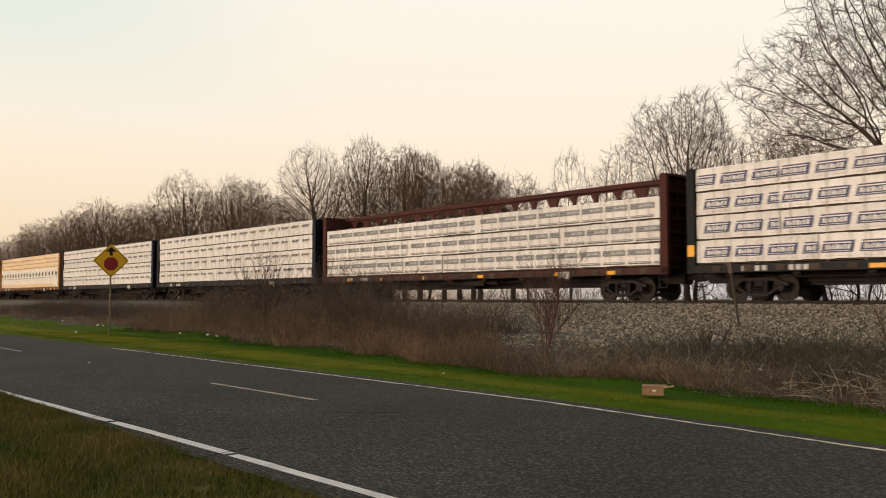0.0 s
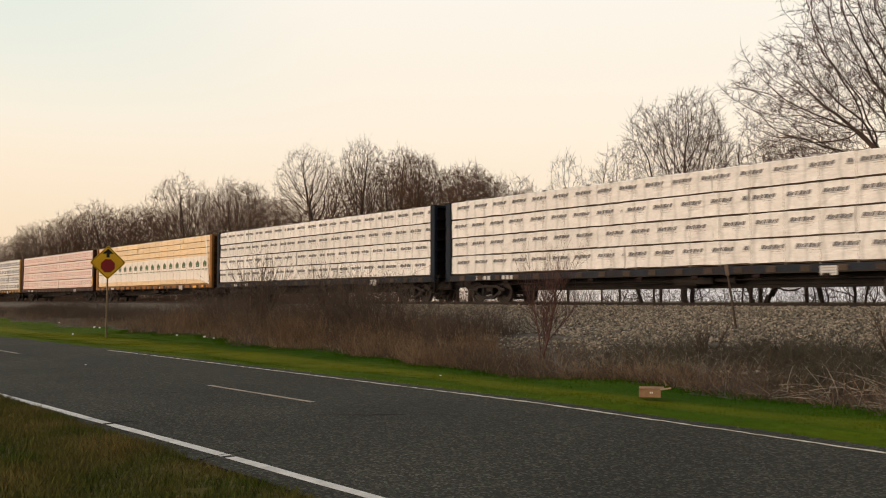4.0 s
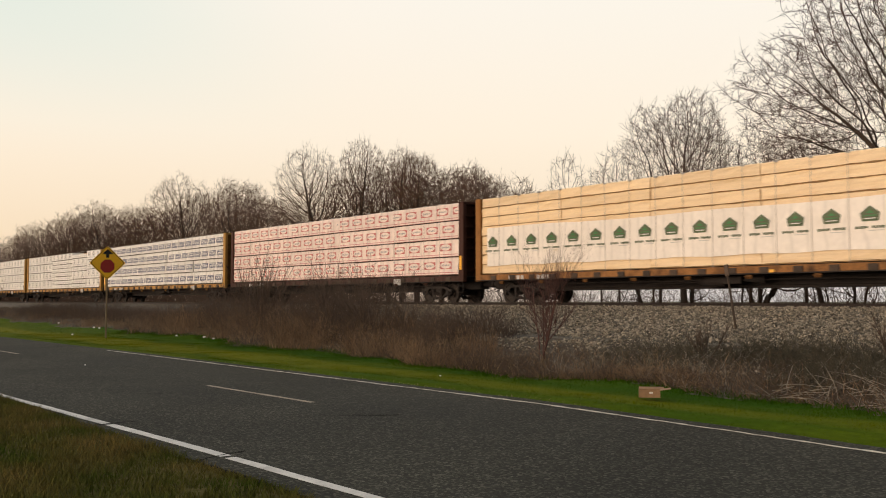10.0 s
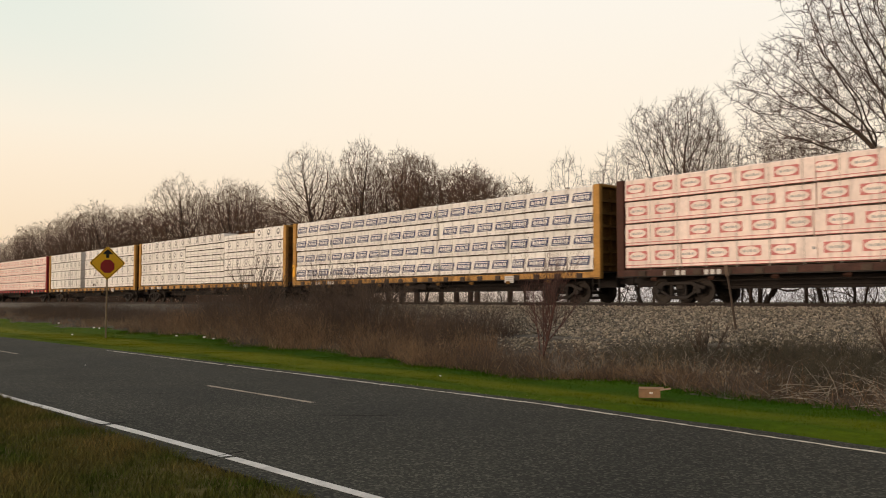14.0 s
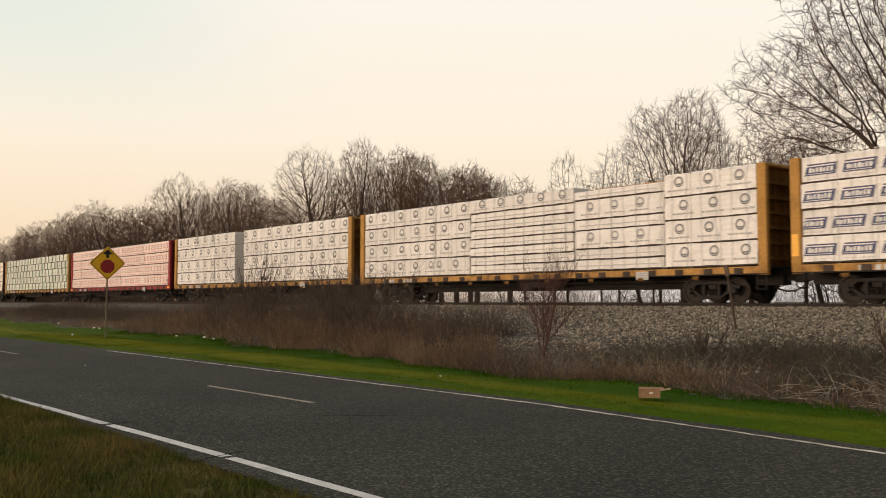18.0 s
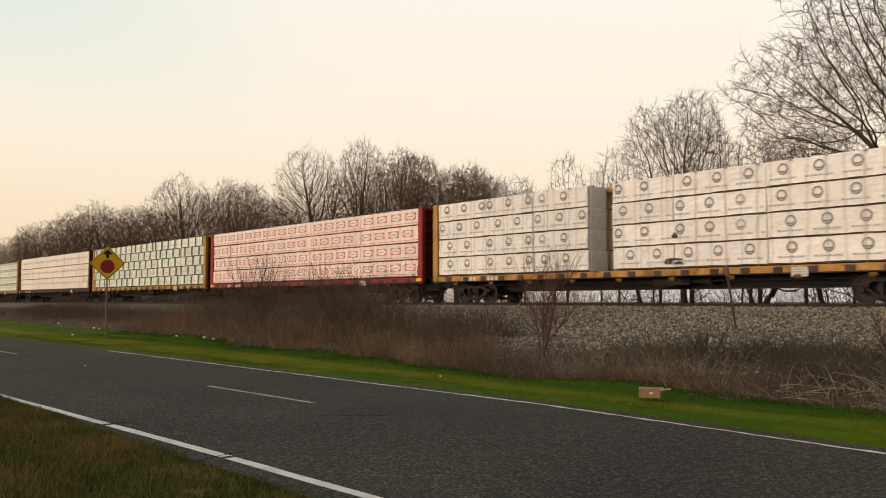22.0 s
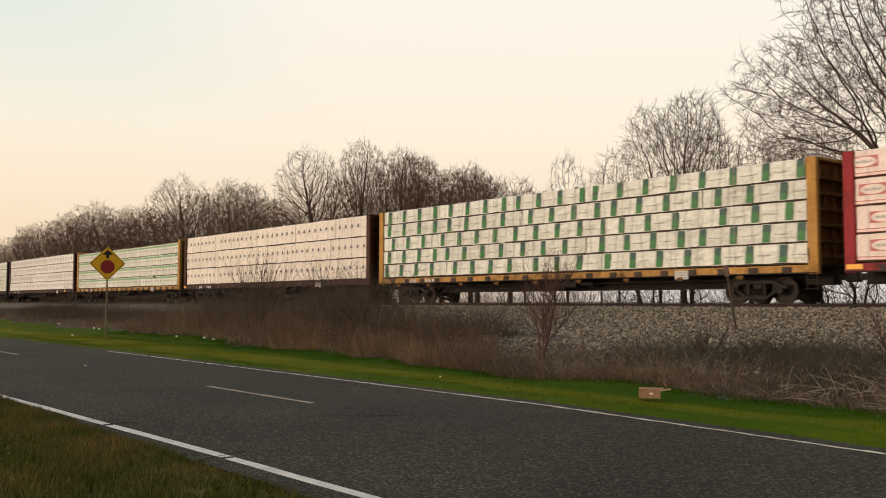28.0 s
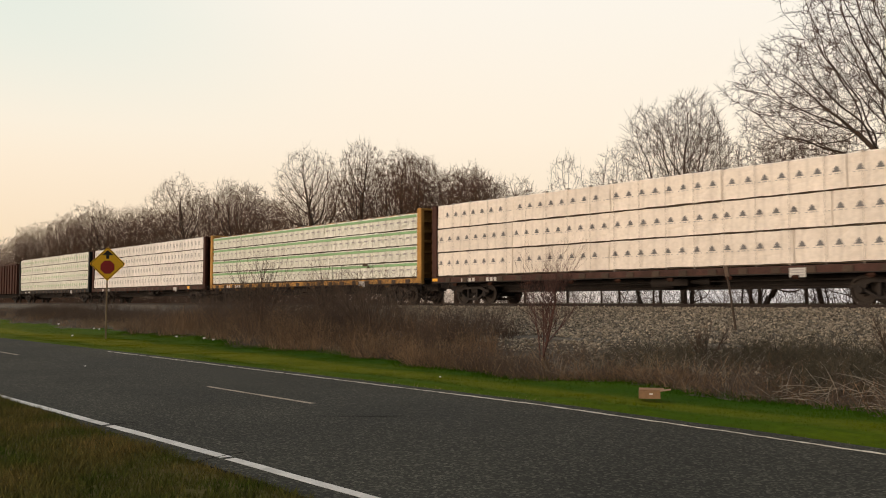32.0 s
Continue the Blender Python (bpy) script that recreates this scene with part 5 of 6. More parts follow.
bare_tree(-30.4, 42.0, 36, [(0.3, 0, 10.0, 2.1, 3.1), (-2.6, 0, 10.7, 1.5, 2.0), (-1.2, 0, 7.6, 1.6, 2.0), (1.3, 0, 8.2, 2.0, 3.0)], MID, fork=5.0, r0=0.22, n=6600, twig=0.0105, step=0.2, kill=0.24, stems=2)
bare_tree(-33.4, 43.5, 30, dome(1.8, 9.2, 0.3), MID, fork=3.4, r0=0.11, n=1700, twig=0.009, step=0.2, kill=0.27)
bare_tree(-26.6, 43.0, 14, dome(2.4, 10.8, 0.25), MID, fork=3.2, r0=0.13, n=2400, twig=0.0095, step=0.2, kill=0.27)
bare_tree(-24.0, 43.0, 27, dome(2.4, 9.8, 0.25), MID, fork=3.0, r0=0.12, n=2200, twig=0.009, step=0.2, kill=0.27)
bare_tree(-38.6, 46.0, 17, dome(1.8, 11.8, 0.35), THIN, fork=3.8, r0=0.09, n=1100, twig=0.010, step=0.23, kill=0.3)
bare_tree(-43.2, 46.0, 18, dome(1.6, 11.8, 0.35), THIN, fork=3.8, r0=0.09, n=900, twig=0.010, step=0.23, kill=0.3)
bare_tree(-36.2, 45.0, 28, dome(1.6, 10.4, 0.35), THIN, fork=3.4, r0=0.08, n=900, twig=0.010, step=0.23, kill=0.3)
bare_tree(-41.0, 47.0, 38, dome(1.5, 10.6, 0.35), THIN, fork=3.4, r0=0.08, n=800, twig=0.010, step=0.23, kill=0.3)
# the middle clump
C = dict(twig=0.0135, step=0.26, kill=0.29, material=BRANCH_HAZE, sprig=0.45)
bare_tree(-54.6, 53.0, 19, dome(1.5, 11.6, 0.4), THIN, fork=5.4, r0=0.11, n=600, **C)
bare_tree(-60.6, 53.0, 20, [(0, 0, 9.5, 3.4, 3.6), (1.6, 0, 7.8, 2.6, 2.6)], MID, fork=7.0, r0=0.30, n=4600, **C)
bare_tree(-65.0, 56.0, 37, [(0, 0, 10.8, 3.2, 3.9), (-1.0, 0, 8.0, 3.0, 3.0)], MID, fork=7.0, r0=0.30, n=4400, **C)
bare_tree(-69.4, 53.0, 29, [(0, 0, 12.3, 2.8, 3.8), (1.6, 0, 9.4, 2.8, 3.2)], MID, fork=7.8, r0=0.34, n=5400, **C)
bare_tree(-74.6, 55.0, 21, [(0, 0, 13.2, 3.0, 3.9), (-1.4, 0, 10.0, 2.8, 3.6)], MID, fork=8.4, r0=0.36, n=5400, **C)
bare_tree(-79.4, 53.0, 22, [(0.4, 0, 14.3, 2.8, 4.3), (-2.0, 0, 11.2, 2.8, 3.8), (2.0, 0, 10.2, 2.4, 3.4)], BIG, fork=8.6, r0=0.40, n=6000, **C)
bare_tree(-88.4, 53.0, 23, [(-1.2, 0, 14.8, 4.2, 4.4), (-5.0, 0, 11.6, 4.2, 3.6), (3.6, 0, 12.0, 4.0, 4.2)], BIG, fork=8.4, r0=0.48, n=4200, foot=0.8, twig=0.0125, step=0.30, kill=0.38, material=BRANCH_HAZE, sprig=0.5)
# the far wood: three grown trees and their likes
F = dict(twig=0.016, step=0.36, kill=0.42, material=BRANCH_HAZE, sprig=0.6)
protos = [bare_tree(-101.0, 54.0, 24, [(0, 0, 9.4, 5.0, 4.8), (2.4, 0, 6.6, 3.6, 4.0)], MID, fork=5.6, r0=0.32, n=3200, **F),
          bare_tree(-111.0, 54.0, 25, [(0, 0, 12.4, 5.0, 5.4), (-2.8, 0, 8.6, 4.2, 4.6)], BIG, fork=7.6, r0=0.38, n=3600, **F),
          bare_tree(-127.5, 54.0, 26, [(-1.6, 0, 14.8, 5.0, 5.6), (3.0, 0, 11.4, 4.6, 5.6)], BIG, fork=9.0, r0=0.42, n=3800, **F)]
trnd = random.Random(3)
for x, y, p, s in [(-96, 60, 0, 0.95), (-106, 60, 0, 1.05), (-118, 58, 1, 1.02), (-122, 62, 1, 1.05), (-134, 60, 1, 1.05), (-141, 57, 0, 1.15), (-148, 58, 0, 1.2), (-154, 57, 0, 1.22), (-161, 60, 1, 1.08), (-168, 56, 2, 0.98),
                   (-174, 60, 1, 1.1), (-181, 58, 2, 0.96), (-189, 57, 1, 1.1), (-197, 58, 2, 0.96), (-206, 59, 1, 1.1), (-216, 58, 2, 0.95), (-228, 60, 1, 1.08), (-240, 60, 2, 0.93), (-253, 62, 1, 1.05), (-268, 60, 1, 1.0),
                   (-285, 62, 2, 0.9), (-305, 62, 1, 1.0), (-330, 64, 2, 0.9), (-360, 66, 1, 1.0), (-84, 60, 1, 0.96), (-78, 63, 0, 1.15), (-72, 60, 0, 1.08), (-66, 62, 0, 0.98), (-6, 47, 1, 1.0), (2, 41, 2, 0.9)]:
    c = copy_thing(protos[p], pose(x, y, ground_z(x, y) - 0.1, 0, 0, trnd.uniform(0, 360)))
    c.scale = (s, s, s)


for i, x in enumerate((-25.6, -24.7, -23.9, -22.9, -21.6, -20.0, -26.9, -29.0, -32.5, -36.2, -50.0, -51.2, -41.6, -17.9, -15.0, -19.0, -30.7)):
    bare_tree(x, 36.4 + (i * 5 % 7) * 0.5, 200 + i, dome(1.5, 4.4 + (i * 7 % 5) * 0.3, 0.22, 0.5 * ((i * 3 % 5) - 2)), "slender crooked leafless trunk beside the track", fork=1.3 + 0.2 * (i % 4), r0=0.035 + 0.022 * (i * 5 % 4), n=170, twig=0.010,
              step=0.22, kill=0.33, sprigs=1, foot=0.5 * ((i * 2 % 5) - 2), stems=1 + i % 2)


def thicket(name, label, spots, material, seed, bend=0.25, category="brush", twigs=0.4, r=(0.004, 0.010)):
    """Many dry stalks, one sheet of brush; spots: x, y, height."""
    rnd = random.Random(seed)
    segs = []
    for x, y, h in spots:
        z = ground_z(x, y) - 0.02
        p = Vector((x, y, z))
        v = Vector((rnd.gauss(0, bend), rnd.gauss(0, bend), 1)).normalized()
        rr = rnd.uniform(*r)
        n = 3
        for i in range(n):
            v = (v + Vector((rnd.gauss(0, 0.16), rnd.gauss(0, 0.16), -0.06 * i))).normalized()
            q = p + v * (h / n)
            segs.append((*p, rr * (1 - 0.28 * i), *q, rr * (1 - 0.28 * (i + 1))))
            if rnd.random() < twigs and i:
                s = q + Vector((rnd.gauss(0, 1), rnd.gauss(0, 1), rnd.uniform(0.3, 1.2))).normalized() * h * rnd.uniform(0.12, 0.3)
                segs.append((*q, rr * 0.5, *s, rr * 0.25))
            p = q
    o = new(name, tubes_mesh(name, segs, material))
    return tagged(o, label, category, kind="stuff")


rnd = random.Random(8)
spots, dark = [], []


def tallness(x):
    """How high the brush stands along the bank: knee-high by the gravel, head-high in the middle, low again far off but for a clump."""
    if x > -22:
        return 0.22 + 0.83 * max(0, min(1, (-12 - x) / 10))
    if x > -41:
        return 1.05
    return 0.95 if -60 < x < -56 else 0.50


for i in range(24000):
    x = -9.0 - 110 * rnd.random() ** 1.7
    lo = edge_of_verge(x) + 0.1
    depth = 5.2 * (1 if x < -24 else 0.2 + 0.8 * max(0, -12 - x) / 12)
    y = lo + depth * rnd.random() ** 1.3
    patch = 0.5 + 0.5 * noise.noise((x * 0.55, y * 0.8, 2.0)) + 0.25 * noise.noise((x * 1.9, y * 1.9, 6.0))
    if patch < 0.36 and rnd.random() < 0.75:
        continue
    h = tallness(x) * (0.30 + 1.05 * patch) * rnd.uniform(0.6, 1.2) * (1.0 if x > -38 else 0.6)
    (spots if noise.noise((x * 0.35, y * 0.5, 31.0)) + rnd.uniform(-0.35, 0.35) > -0.10 else dark).append((x, y, h))
tall = []
for i in range(12000):
    x = -18.5 - 60 * rnd.random() ** 1.15
    y = edge_of_verge(x) + 1.4 + 4.0 * rnd.random()
    c = noise.noise((x * 0.42, y * 0.3, 12.0)) + 0.5 * noise.noise((x * 1.3, y * 0.9, 15.0))
    if c > -0.12:
        tall.append((x, y, (1.30 + 1.05 * c) * rnd.uniform(0.55, 1.15) * (0.55 if x > -22 else 1.0 if x > -41 else 0.95 if -60 < x < -56 else 0.42)))
thicket("tall_brush", "tall dark leafless brush at the back of the weeds", tall, TWIG_GREY, 6, bend=0.26, twigs=1.0, r=(0.005, 0.011))
thicket("dry_weeds", "thicket of tall dry brown weeds along the railway bank", spots, STALK, 1, bend=0.42, twigs=0.8)
pale = []
for i in range(3800):
    x = -8.5 - 40 * rnd.random() ** 1.2
    if noise.noise((x * 0.7, 0, 8)) < -0.05 or x > -14 and rnd.random() < 0.6:
        continue
    pale.append((x, edge_of_verge(x) + 1.6 * rnd.random(), rnd.uniform(0.25, 0.85) * (0.7 + 0.6 * noise.noise((x * 0.8, 0, 3)))))
thicket("straw_stalks", "pale straw stalks along the edge of the weeds", pale, STALK_PALE, 7, bend=0.4, twigs=0.3, r=(0.003, 0.007))
thicket("dead_brush", "tangle of leafless greyish brush among the weeds", dark, TWIG_GREY, 2, bend=0.55, twigs=1.0, r=(0.004, 0.009))
low = []
for i in range(15000):
    x = -20 + 24 * rnd.random()
    lo = edge_of_verge(x)
    y = lo + 6.5 * rnd.random() ** 1.5
    if noise.noise((x * 0.7, y * 0.7, 7.0)) + 0.5 * noise.noise((x * 2.0, y * 2.0, 17.0)) + 0.42 > (y - lo) / 6.5 * 1.25:
        low.append((x, y, rnd.uniform(0.15, 0.6)))
thicket("low_dead_weeds", "low mat of dead weeds and vines over the gravel bank", low[::2], TWIG_GREY, 3, bend=0.9, twigs=0.6, r=(0.004, 0.008))
thicket("low_dry_weeds", "low tangle of brown dead weeds over the gravel bank", low[1::4], STALK, 9, bend=0.9, twigs=0.5, r=(0.004, 0.008))
vines = []
for cx, cy, rad, n in ((-5.9, 16.8, 1.5, 3000), (-8.3, 15.6, 1.0, 1100), (-11.2, 15.0, 1.7, 900), (-3.6, 14.6, 1.4, 1700), (-7.0, 13.8, 1.1, 900), (-9.8, 16.2, 0.7, 500)):
    for i in range(n):
        a, q = rnd.uniform(0, 2 * math.pi), rad * math.sqrt(rnd.random())
        vines.append((cx + q * 1.3 * math.cos(a), cy + q * math.sin(a), 0.66 * (1.15 - q / rad) * rnd.uniform(0.5, 1.2) + 0.12))
thicket("dark_vines", "dark olive-brown tangles of dead vines over the gravel bank", vines, TWIG_VINE, 10, bend=0.9, twigs=1.0, r=(0.005, 0.011))
litter = []
for i in range(1500):
    x = -13.0 + 12.5 * rnd.random()
    y = edge_of_verge(x) + 0.2 + 4.2 * rnd.random() ** 1.4
    if noise.noise((x * 0.9, y * 0.9, 21.0)) > -0.1:
        litter.append((x, y, rnd.uniform(0.25, 0.7)))
thicket("dead_canes", "pale broken canes scattered through the dead weeds", litter, TWIG_PALE, 11, bend=1.3, twigs=0.7, r=(0.003, 0.006))
far = []
for i in range(13000):
    x = -78 - 260 * rnd.random() ** 1.2
    far.append((x, 44 + 14 * rnd.random(), rnd.uniform(2.5, 9.5) * (0.75 + 0.5 * noise.noise((x * 0.07, 0, 4)))))
thicket("far_underwood", "dense leafless underwood beneath the far trees", far, BRANCH_HAZE, 4, bend=0.3, twigs=1.0, r=(0.016, 0.034))
mid = []
for i in range(4600):
    x = -75 + 80 * rnd.random() ** 0.8
    mid.append((x, 36 + 12 * rnd.random(), rnd.uniform(1.0, 4.0)))
thicket("near_underwood", "thin leafless saplings and twigs behind the track", mid, BRANCH, 5, bend=0.6, twigs=0.9, r=(0.008, 0.02))


def shrub(x, y, z, height, stems, material, label, seed, spread=0.45, levels=3, thick=0.024):
    r = random.Random(seed)
    t = tagged(new("shrub"), label, "shrub", group="shrubs on the bank")
    t.location = (x, y, z)

    def shoot(p, v, length, rad, level, segs):
        n = 3
        for i in range(n):
            v = (v + Vector((r.gauss(0, 0.10), r.gauss(0, 0.10), 0.10))).normalized()
            q = p + v * (length / n)
            segs.append((*p, rad, *q, rad * 0.75))
            rad *= 0.75
            p = q
            if level < levels and (i or level):
                for _ in range(2 if level else 3):
                    d = (v + Vector((r.gauss(0, 0.42), r.gauss(0, 0.42), r.uniform(-0.1, 0.4)))).normalized()
                    shoot(p, d, length * r.uniform(0.4, 0.65), rad * 0.75, level + 1, segs)
    for _ in range(stems):
        segs = []
        shoot(Vector((r.gauss(0, 0.06), r.gauss(0, 0.06), 0)), Vector((r.gauss(0, spread), r.gauss(0, spread), 1)).normalized(), height * r.uniform(0.55, 0.75), thick, 1, segs)
        part("stem", tubes_mesh("stem", segs, material), None, t)
    return t


shrub(-14.1, 14.2, 0.05, 2.35, 6, TWIG_RED, "reddish leafless shrub with upright shoots on the bank", 31, 0.36, levels=4, thick=0.022)
shrub(-30.9, 16.0, 0.25, 2.75, 14, TWIG_GREY, "leafless grey shrub rising above the weeds", 32, 0.5, thick=0.026)
shrub(-25.8, 16.2, 0.25, 2.6, 11, TWIG_GREY, "leafless grey shrub rising above the weeds", 33, 0.5)
shrub(-22.5, 15.4, 0.2, 2.1, 8, TWIG_GREY, "leafless grey shrub rising above the weeds", 34, 0.4)
shrub(-10.8, 15.6, 0.2, 0.9, 5, TWIG_GREY, "small leafless shrub on the gravel bank", 35, 0.6)
shrub(-7.2, 15.8, 0.2, 0.9, 7, TWIG_GREY, "small leafless shrub on the gravel bank", 36, 0.8)


def dead_branches(x, y, seed, n, size, label, fan=0.5):
    """A heap of cut sticks; fan: the share that stands out from its middle, the rest lies flat."""
    r = random.Random(seed)
    t = tagged(new("brush_pile"), label, "dead branches", group="cut branches on the bank")
    t.location = (x, y, ground_z(x, y))
    for i in range(n):
        b = Build()
        up = r.random() < fan
        a = r.uniform(0, 2 * math.pi)
        p = Vector((r.gauss(0, size * (0.12 if up else 0.55)), r.gauss(0, 0.15), r.uniform(0.02, 0.12) if up else r.uniform(0.02, 0.30)))
        v = Vector((math.cos(a), 0.35 * math.sin(a), r.uniform(0.25, 1.1) if up else r.uniform(-0.15, 0.4))).normalized()
        pts, length = [p], size * r.uniform(0.35, 0.9)
        for j in range(5):
            v = (v + Vector((r.gauss(0, 0.10), r.gauss(0, 0.08), -0.07))).normalized()
            q = pts[-1] + v * length / 5
            q.z = max(q.z, 0.015)
            pts.append(q)
        r0 = r.uniform(0.0025, 0.0065)
        b.tube(pts, [r0 * (1 - 0.13 * j) for j in range(6)], 5)
        part("branch", b, TWIG_PALE, t)


dead_branches(-5.35, 11.70, 41, 34, 0.62, "heap of pale cut branches standing out of the weeds", 0.7)
dead_branches(-4.5, 11.70, 42, 40, 0.7, "heap of pale cut branches lying on the bank", 0.5)
dead_branches(-6.5, 11.9, 43, 26, 0.9, "long pale dead branches lying in the weeds", 0.15)
dead_branches(-5.4, 12.5, 45, 26, 0.9, "pale dead branches tangled in the vines", 0.4)
dead_branches(-12.8, 12.9, 44, 5, 0.8, "few pale dead branches at the grass edge", 0.2)


# ---------- grass ----------
def blades(name, label, area, n, h, w, material, seed, keep):
    r = np.random.RandomState(seed)
    x = area[0] + (area[1] - area[0]) * r.rand(n)
    y = area[2] + (area[3] - area[2]) * r.rand(n)
    ok = np.array([keep(a, b) for a, b in zip(x, y)])
    x, y = x[ok], y[ok]
    n = len(x)
    z = np.array([ground_z(a, b) for a, b in zip(x, y)]) - 0.01
    hh = h * (0.5 + r.rand(n)) * np.array([1 + 0.5 * noise.noise((a * 0.8, b * 0.8, 3.0)) for a, b in zip(x, y)])
    a = r.rand(n) * 2 * np.pi
    la, ll = r.rand(n) * 2 * np.pi, hh * (0.2 + 0.7 * r.rand(n))
    base = np.stack([x, y, z], 1)
    sd = np.stack([np.cos(a), np.sin(a), 0 * a], 1) * w * (0.6 + 0.8 * r.rand(n))[:, None]
    tip = base + np.stack([np.cos(la) * ll, np.sin(la) * ll, hh], 1)
    midp = base * 0.5 + tip * 0.5 + np.stack([0 * a, 0 * a, hh * 0.12], 1)
    v = np.stack([base - sd, base + sd, midp + sd * 0.7, midp - sd * 0.7, tip + sd * 0.1, tip - sd * 0.1], 1).reshape(-1, 3)
    f = (np.arange(n)[:, None, None] * 6 + np.array([[0, 1, 2, 3], [3, 2, 4, 5]])[None]).reshape(-1, 4)
    return tagged(new(name, np_mesh(name, v, f, material)), label, "grass", kind="stuff")


blades("roadside_grass", "worn green and brown grass at the road edge", (-18.5, -1.6, -0.3, 3.42), 128000, 0.06, 0.0035, GRASS_DRY, 51,
       lambda a, b: min(1.0, (-1.6 - a) / 1.4, (b + 0.3) / 0.9, (a + 18.5) / 0.8) > 0.5 + 0.9 * noise.noise((a * 3.1, b * 3.1, 8.0)))


def on_verge(a, b):
    return 9.06 < b < edge_of_verge(a) + 0.4


blades("verge_grass", "lush green grass verge with a yellower mown strip", (-40, -1.5, 9.0, 15.5), 210000, 0.022, 0.0045, GRASS_GREEN, 52, on_verge)
blades("far_verge_grass", "bright green grass verge along the road", (-110, -40, 9.0, 18.5), 30000, 0.026, 0.016, GRASS_GREEN, 53, on_verge)
blades("rank_grass", "taller deep green grass along the foot of the weeds", (-40, -1.5, 10.8, 15.5), 60000, 0.06, 0.005, GRASS_GREEN, 56, lambda a, b: -0.35 < b - edge_of_verge(a) < 0.5)
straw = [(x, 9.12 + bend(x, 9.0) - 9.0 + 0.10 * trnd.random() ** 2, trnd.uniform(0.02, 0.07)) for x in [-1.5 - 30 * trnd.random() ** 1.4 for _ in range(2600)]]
thicket("straw_fringe", "dry pale grass fringe at the edge of the asphalt", straw, STALK_PALE, 57, bend=0.8, category="grass", twigs=0.0, r=(0.002, 0.004))


# ---------- ballast stones ----------
def stones(n, seed):
    r = np.random.RandomState(seed)
    u = r.rand(n)
    x = 1.0 - 46 * u ** 1.3
    y = 13.0 + 13.5 * r.rand(n) ** 0.85
    thin = r.rand(n)
    ok = np.array([b > edge_of_verge(a) + 1.0 and (b > 18.0 or 0.62 + 1.0 * noise.noise((a * 0.8, b * 1.1, 9.0)) - (18.0 - b) * 0.12 > c) for a, b, c in zip(x, y, thin)])
    x, y = x[ok], y[ok]
    n = len(x)
    bed_y = np.array([q[0] for q in bed]) + TRACK_Y
    bed_z = np.array([q[1] for q in bed]) + RAIL_Z
    z = np.array([ground_z(a, b) for a, b in zip(x, y)])
    z = np.where(y > bed_y[0], np.maximum(z, np.interp(y, bed_y, bed_z)), z)
    s = 0.020 + 0.032 * r.rand(n) ** 2
    o = np.array([[1, 0, 0], [-1, 0, 0], [0, 1, 0], [0, -1, 0], [0, 0, 1], [0, 0, -1]], float)
    v = o[None] * (0.6 + 0.7 * r.rand(n, 6, 1)) + 0.35 * r.randn(n, 6, 3)
    v = v * s[:, None, None] * np.array([1, 1, 0.75]) + np.stack([x, y, z + 0.4 * s], 1)[:, None]
    f = np.array([[0, 2, 4], [2, 1, 4], [1, 3, 4], [3, 0, 4], [2, 0, 5], [1, 2, 5], [3, 1, 5], [0, 3, 5]])
    f = (np.arange(n)[:, None, None] * 6 + f[None]).reshape(-1, 3)
    tagged(new("ballast_stones", np_mesh("ballast_stones", v.reshape(-1, 3), f, STONE)), "loose grey and tan crushed stones on the bank", "gravel", kind="stuff")


stones(92000, 61)


# ---------- sign, box, stake, litter ----------
def warning_sign():
    t = tagged(new("road_sign"), "yellow diamond stop-ahead warning sign on a thin steel post", "road sign")
    t.matrix_world = pose(-34.33, 11.6, 0.0, 0, 2.0, -14)
    part("post", Build().box(-0.025, 0.025, -0.028, 0.028, -0.3, 3.35, c=0.008), POST, t)
    s = 0.64
    b = Build()
    k = 0.07
    pts = []
    for cx, cz, a0 in ((s, 0, -45), (0, s, 45), (-s, 0, 135), (0, -s, 225)):
        dx, dz = (cx > 0) - (cx < 0), (cz > 0) - (cz < 0)
        for i in range(4):
            w = math.radians(a0 + 30 * i)
            pts.append((cx - dx * k * 1.41 + k * math.cos(w), cz - dz * k * 1.41 + k * math.sin(w)))

    def plate(pp, x0, x1):
        b = Build()
        b.poly([(x1, y, z) for y, z in pp])
        b.poly([(x0, y, z) for y, z in reversed(pp)])
        for (y0, z0), (y1, z1) in zip(pp, pp[1:] + pp[:1]):
            b.poly([(x0, y0, z0), (x0, y1, z1), (x1, y1, z1), (x1, y0, z0)])
        return b
    zc = 2.82
    board = part("board", plate(pts, 0.033, 0.037), SIGN_YELLOW, t, "yellow reflective diamond", loc=(0, 0, zc))
    outer, inner = [(a * 0.955, c * 0.955) for a, c in pts], [(a * 0.915, c * 0.915) for a, c in pts]
    b = Build()
    for i in range(len(pts)):
        j = (i + 1) % len(pts)
        b.poly([(0.0395, *outer[i]), (0.0395, *outer[j]), (0.0395, *inner[j]), (0.0395, *inner[i])])
    part("border", b, SIGN_BLACK, board, "black border line")
    part("octagon", plate([(0.265 * math.cos(math.radians(22.5 + 45 * i)), -0.12 + 0.265 * math.sin(math.radians(22.5 + 45 * i))) for i in range(8)], 0.037, 0.041), SIGN_RED, board, "dark red octagon")
    part("arrow", plate([(-0.055, 0.19), (0.055, 0.19), (0.055, 0.33), (0.20, 0.33), (0.0, 0.52), (-0.20, 0.33), (-0.055, 0.33)], 0.037, 0.041), SIGN_BLACK, board, "black arrow pointing up")


warning_sign()


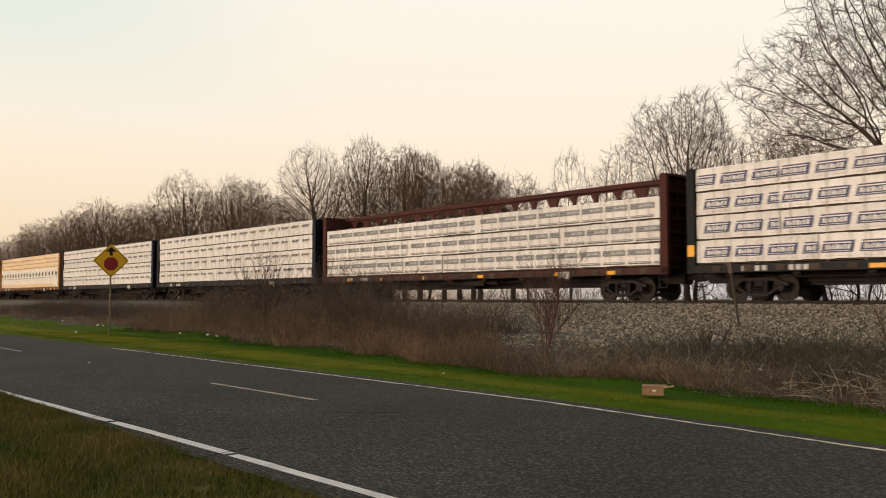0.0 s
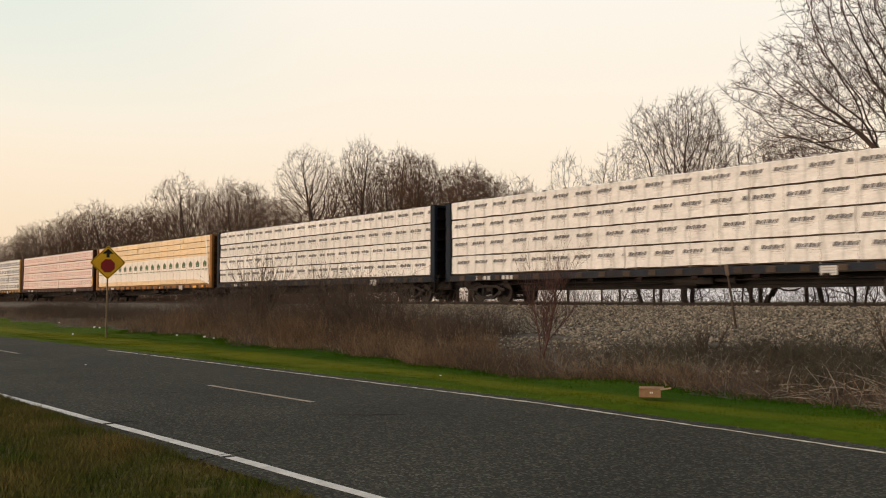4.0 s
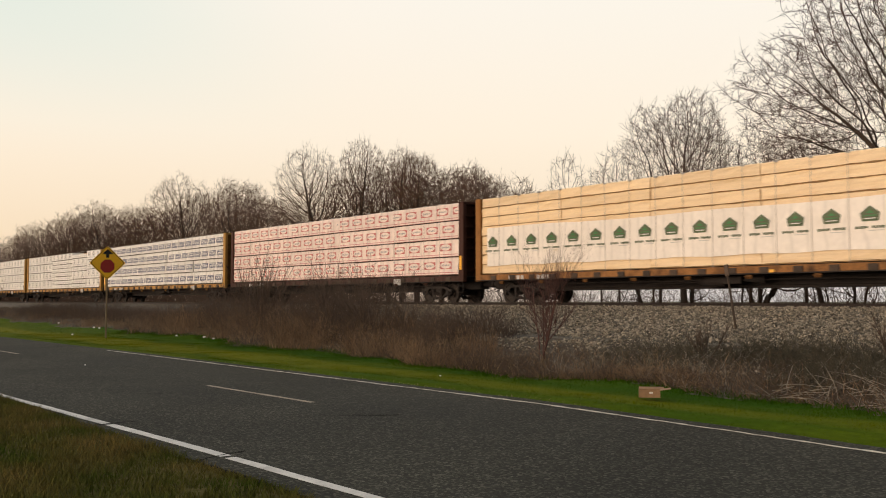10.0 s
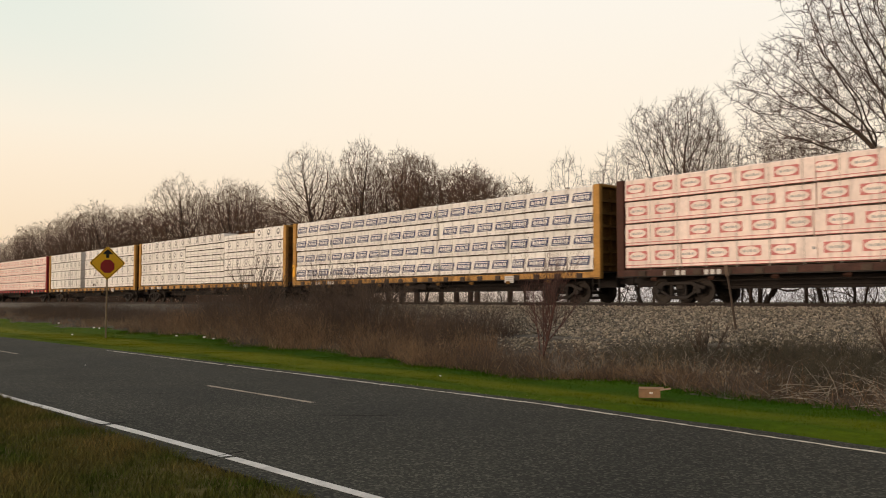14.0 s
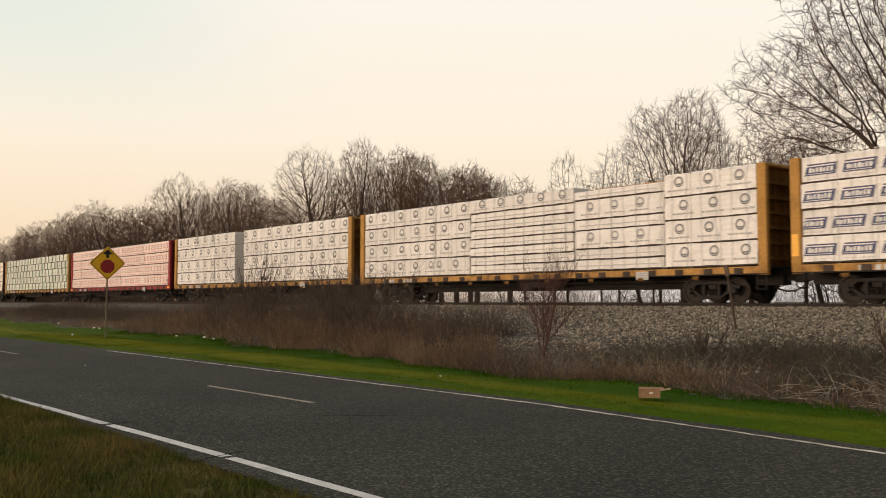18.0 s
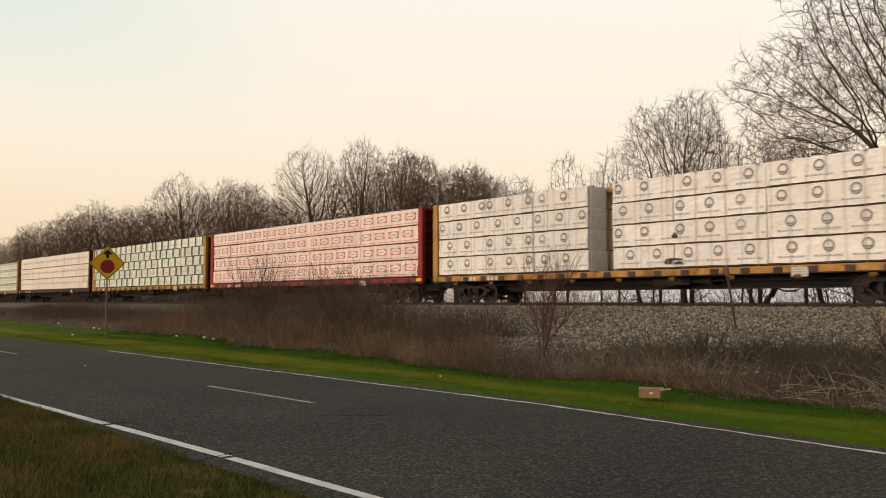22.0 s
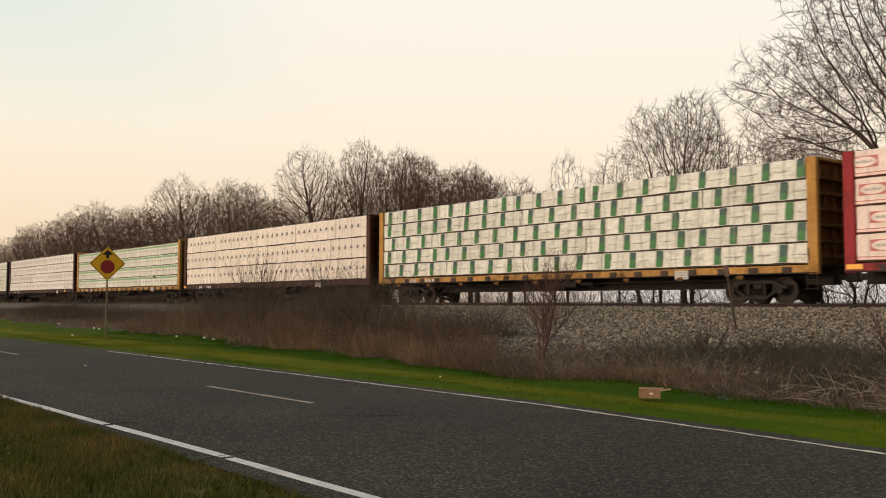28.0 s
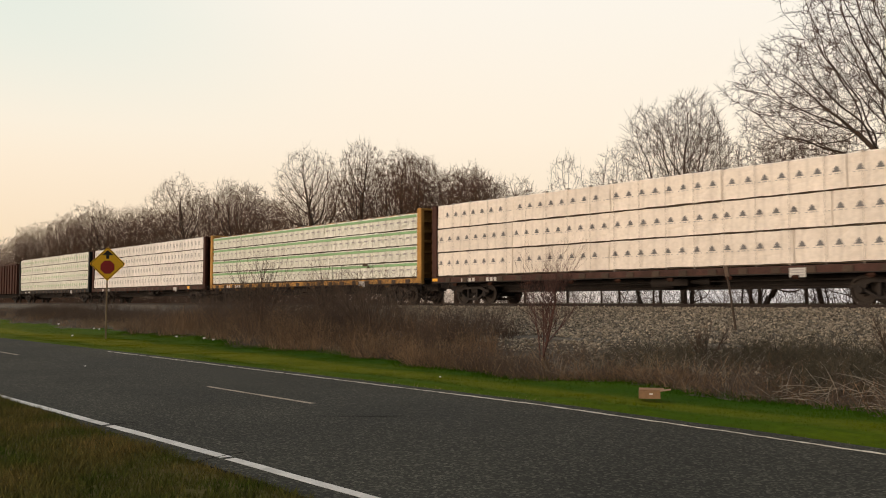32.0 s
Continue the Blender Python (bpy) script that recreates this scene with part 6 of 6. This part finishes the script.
def carton():
    t = tagged(new("cardboard_box"), "small open brown cardboard box lying in the grass", "box")
    t.matrix_world = pose(-8.27, 10.48, 0.035, 0, 0, 38)
    w, d, h = 0.15, 0.11, 0.10
    for name, bx in (("front_panel", (-w, w, -d, -d + 0.006, 0, h)), ("back_panel", (-w, w, d - 0.006, d, 0, h)), ("side_panel", (-w, -w + 0.006, -d + 0.006, d - 0.006, 0, h)),
                     ("side_panel", (w - 0.006, w, -d + 0.006, d - 0.006, 0, h)), ("bottom_panel", (-w + 0.006, w - 0.006, -d + 0.006, d - 0.006, 0, 0.006))):
        part(name, Build().box(*bx), CARD, t)
    for a, loc, sz in ((158, (0, -d, h), (-w + 0.01, w - 0.01, -0.08, 0, 0, 0.005)), (12, (0, d, h), (-w, w + 0.05, 0, 0.10, 0, 0.005))):
        o = part("flap", Build().box(*sz), CARD, t, "bent open flap", loc=loc)
        o.rotation_euler = (radians(a), 0, 0)
    for loc, sz, a in (((w, 0, h), (0, 0.15, -d, d, 0, 0.005), -9),):
        o = part("flap", Build().box(*sz), CARD, t, "bent open flap", loc=loc)
        o.rotation_euler = (0, radians(a), 0)
    part("printed_marks", Build().poly([(0.0, -d - 0.003, 0.055), (0.018, -d - 0.003, 0.055), (0.018, -d - 0.003, 0.08), (0.0, -d - 0.003, 0.08)]).poly(
        [(0.026, -d - 0.003, 0.055), (0.044, -d - 0.003, 0.055), (0.044, -d - 0.003, 0.08), (0.026, -d - 0.003, 0.08)]), INK_WHITE, t)


carton()

stake = tagged(new("wooden_stake"), "weathered grey stake leaning on the gravel bank", "stake")
stake.matrix_world = pose(-13.4, 20.5, ground_z(-13.4, 20.5), 0, -9, 0)
part("shaft", Build().tube([(0, 0, -0.2), (0.01, 0, 0.8), (0, 0, 1.42)], [0.033, 0.03, 0.028], 7), BARK, stake)
part("marker_head", Build().box(-0.06, 0.06, -0.02, 0.02, 1.40, 1.70, c=0.01), TWIG_GREY, stake, "flat grey marker head")

for i, (x, y, s) in enumerate([(-52.0, 15.0, 0.15), (-38.3, 11.6, 0.11), (-44.0, 14.3, 0.13), (-43.2, 14.3, 0.11), (-33.0, 13.8, 0.10), (-30.8, 13.9, 0.12), (-29.8, 13.8, 0.09), (-12.8, 10.3, 0.04), (-20.2, 6.4, 0.05)]):
    r = random.Random(70 + i)
    b = bmesh.new()
    bmesh.ops.create_icosphere(b, subdivisions=2, radius=s * 0.5)
    for q in b.verts:
        q.co = Vector((q.co.x * 1.3, q.co.y * 0.8, q.co.z * 0.55 + s * 0.2)) * (1 + 0.35 * noise.noise(q.co * 9 / s * 0.2 + Vector((i, 0, 0))))
    me = bpy.data.meshes.new("litter")
    b.to_mesh(me)
    b.free()
    me.materials.append(PAPER)
    o = tagged(new("litter", me), "crumpled scrap of white paper litter on the grass", "litter", group="litter on the verge")
    o.location = (x, y, ground_z(x, y) + (0.03 if not 3.4 < y < 9.1 else 0.04))


# ---------- what moves ----------
def motions():
    steps = [i * 1.0 for i in range(33)]
    for car, k in CARS:
        walk(car, [(t, pose(train_x(t) - CAR_PITCH * k, TRACK_Y, RAIL_Z)) for t in steps])
    spin = [(i / 15.0, math.degrees(train_x(i / 15.0) / WHEEL_R)) for i in range(481)]
    for wheel, x in ROLLING:
        walk(wheel, [(t, pose(x, 0, WHEEL_R, 0, a, 0)) for t, a in spin])


motions()
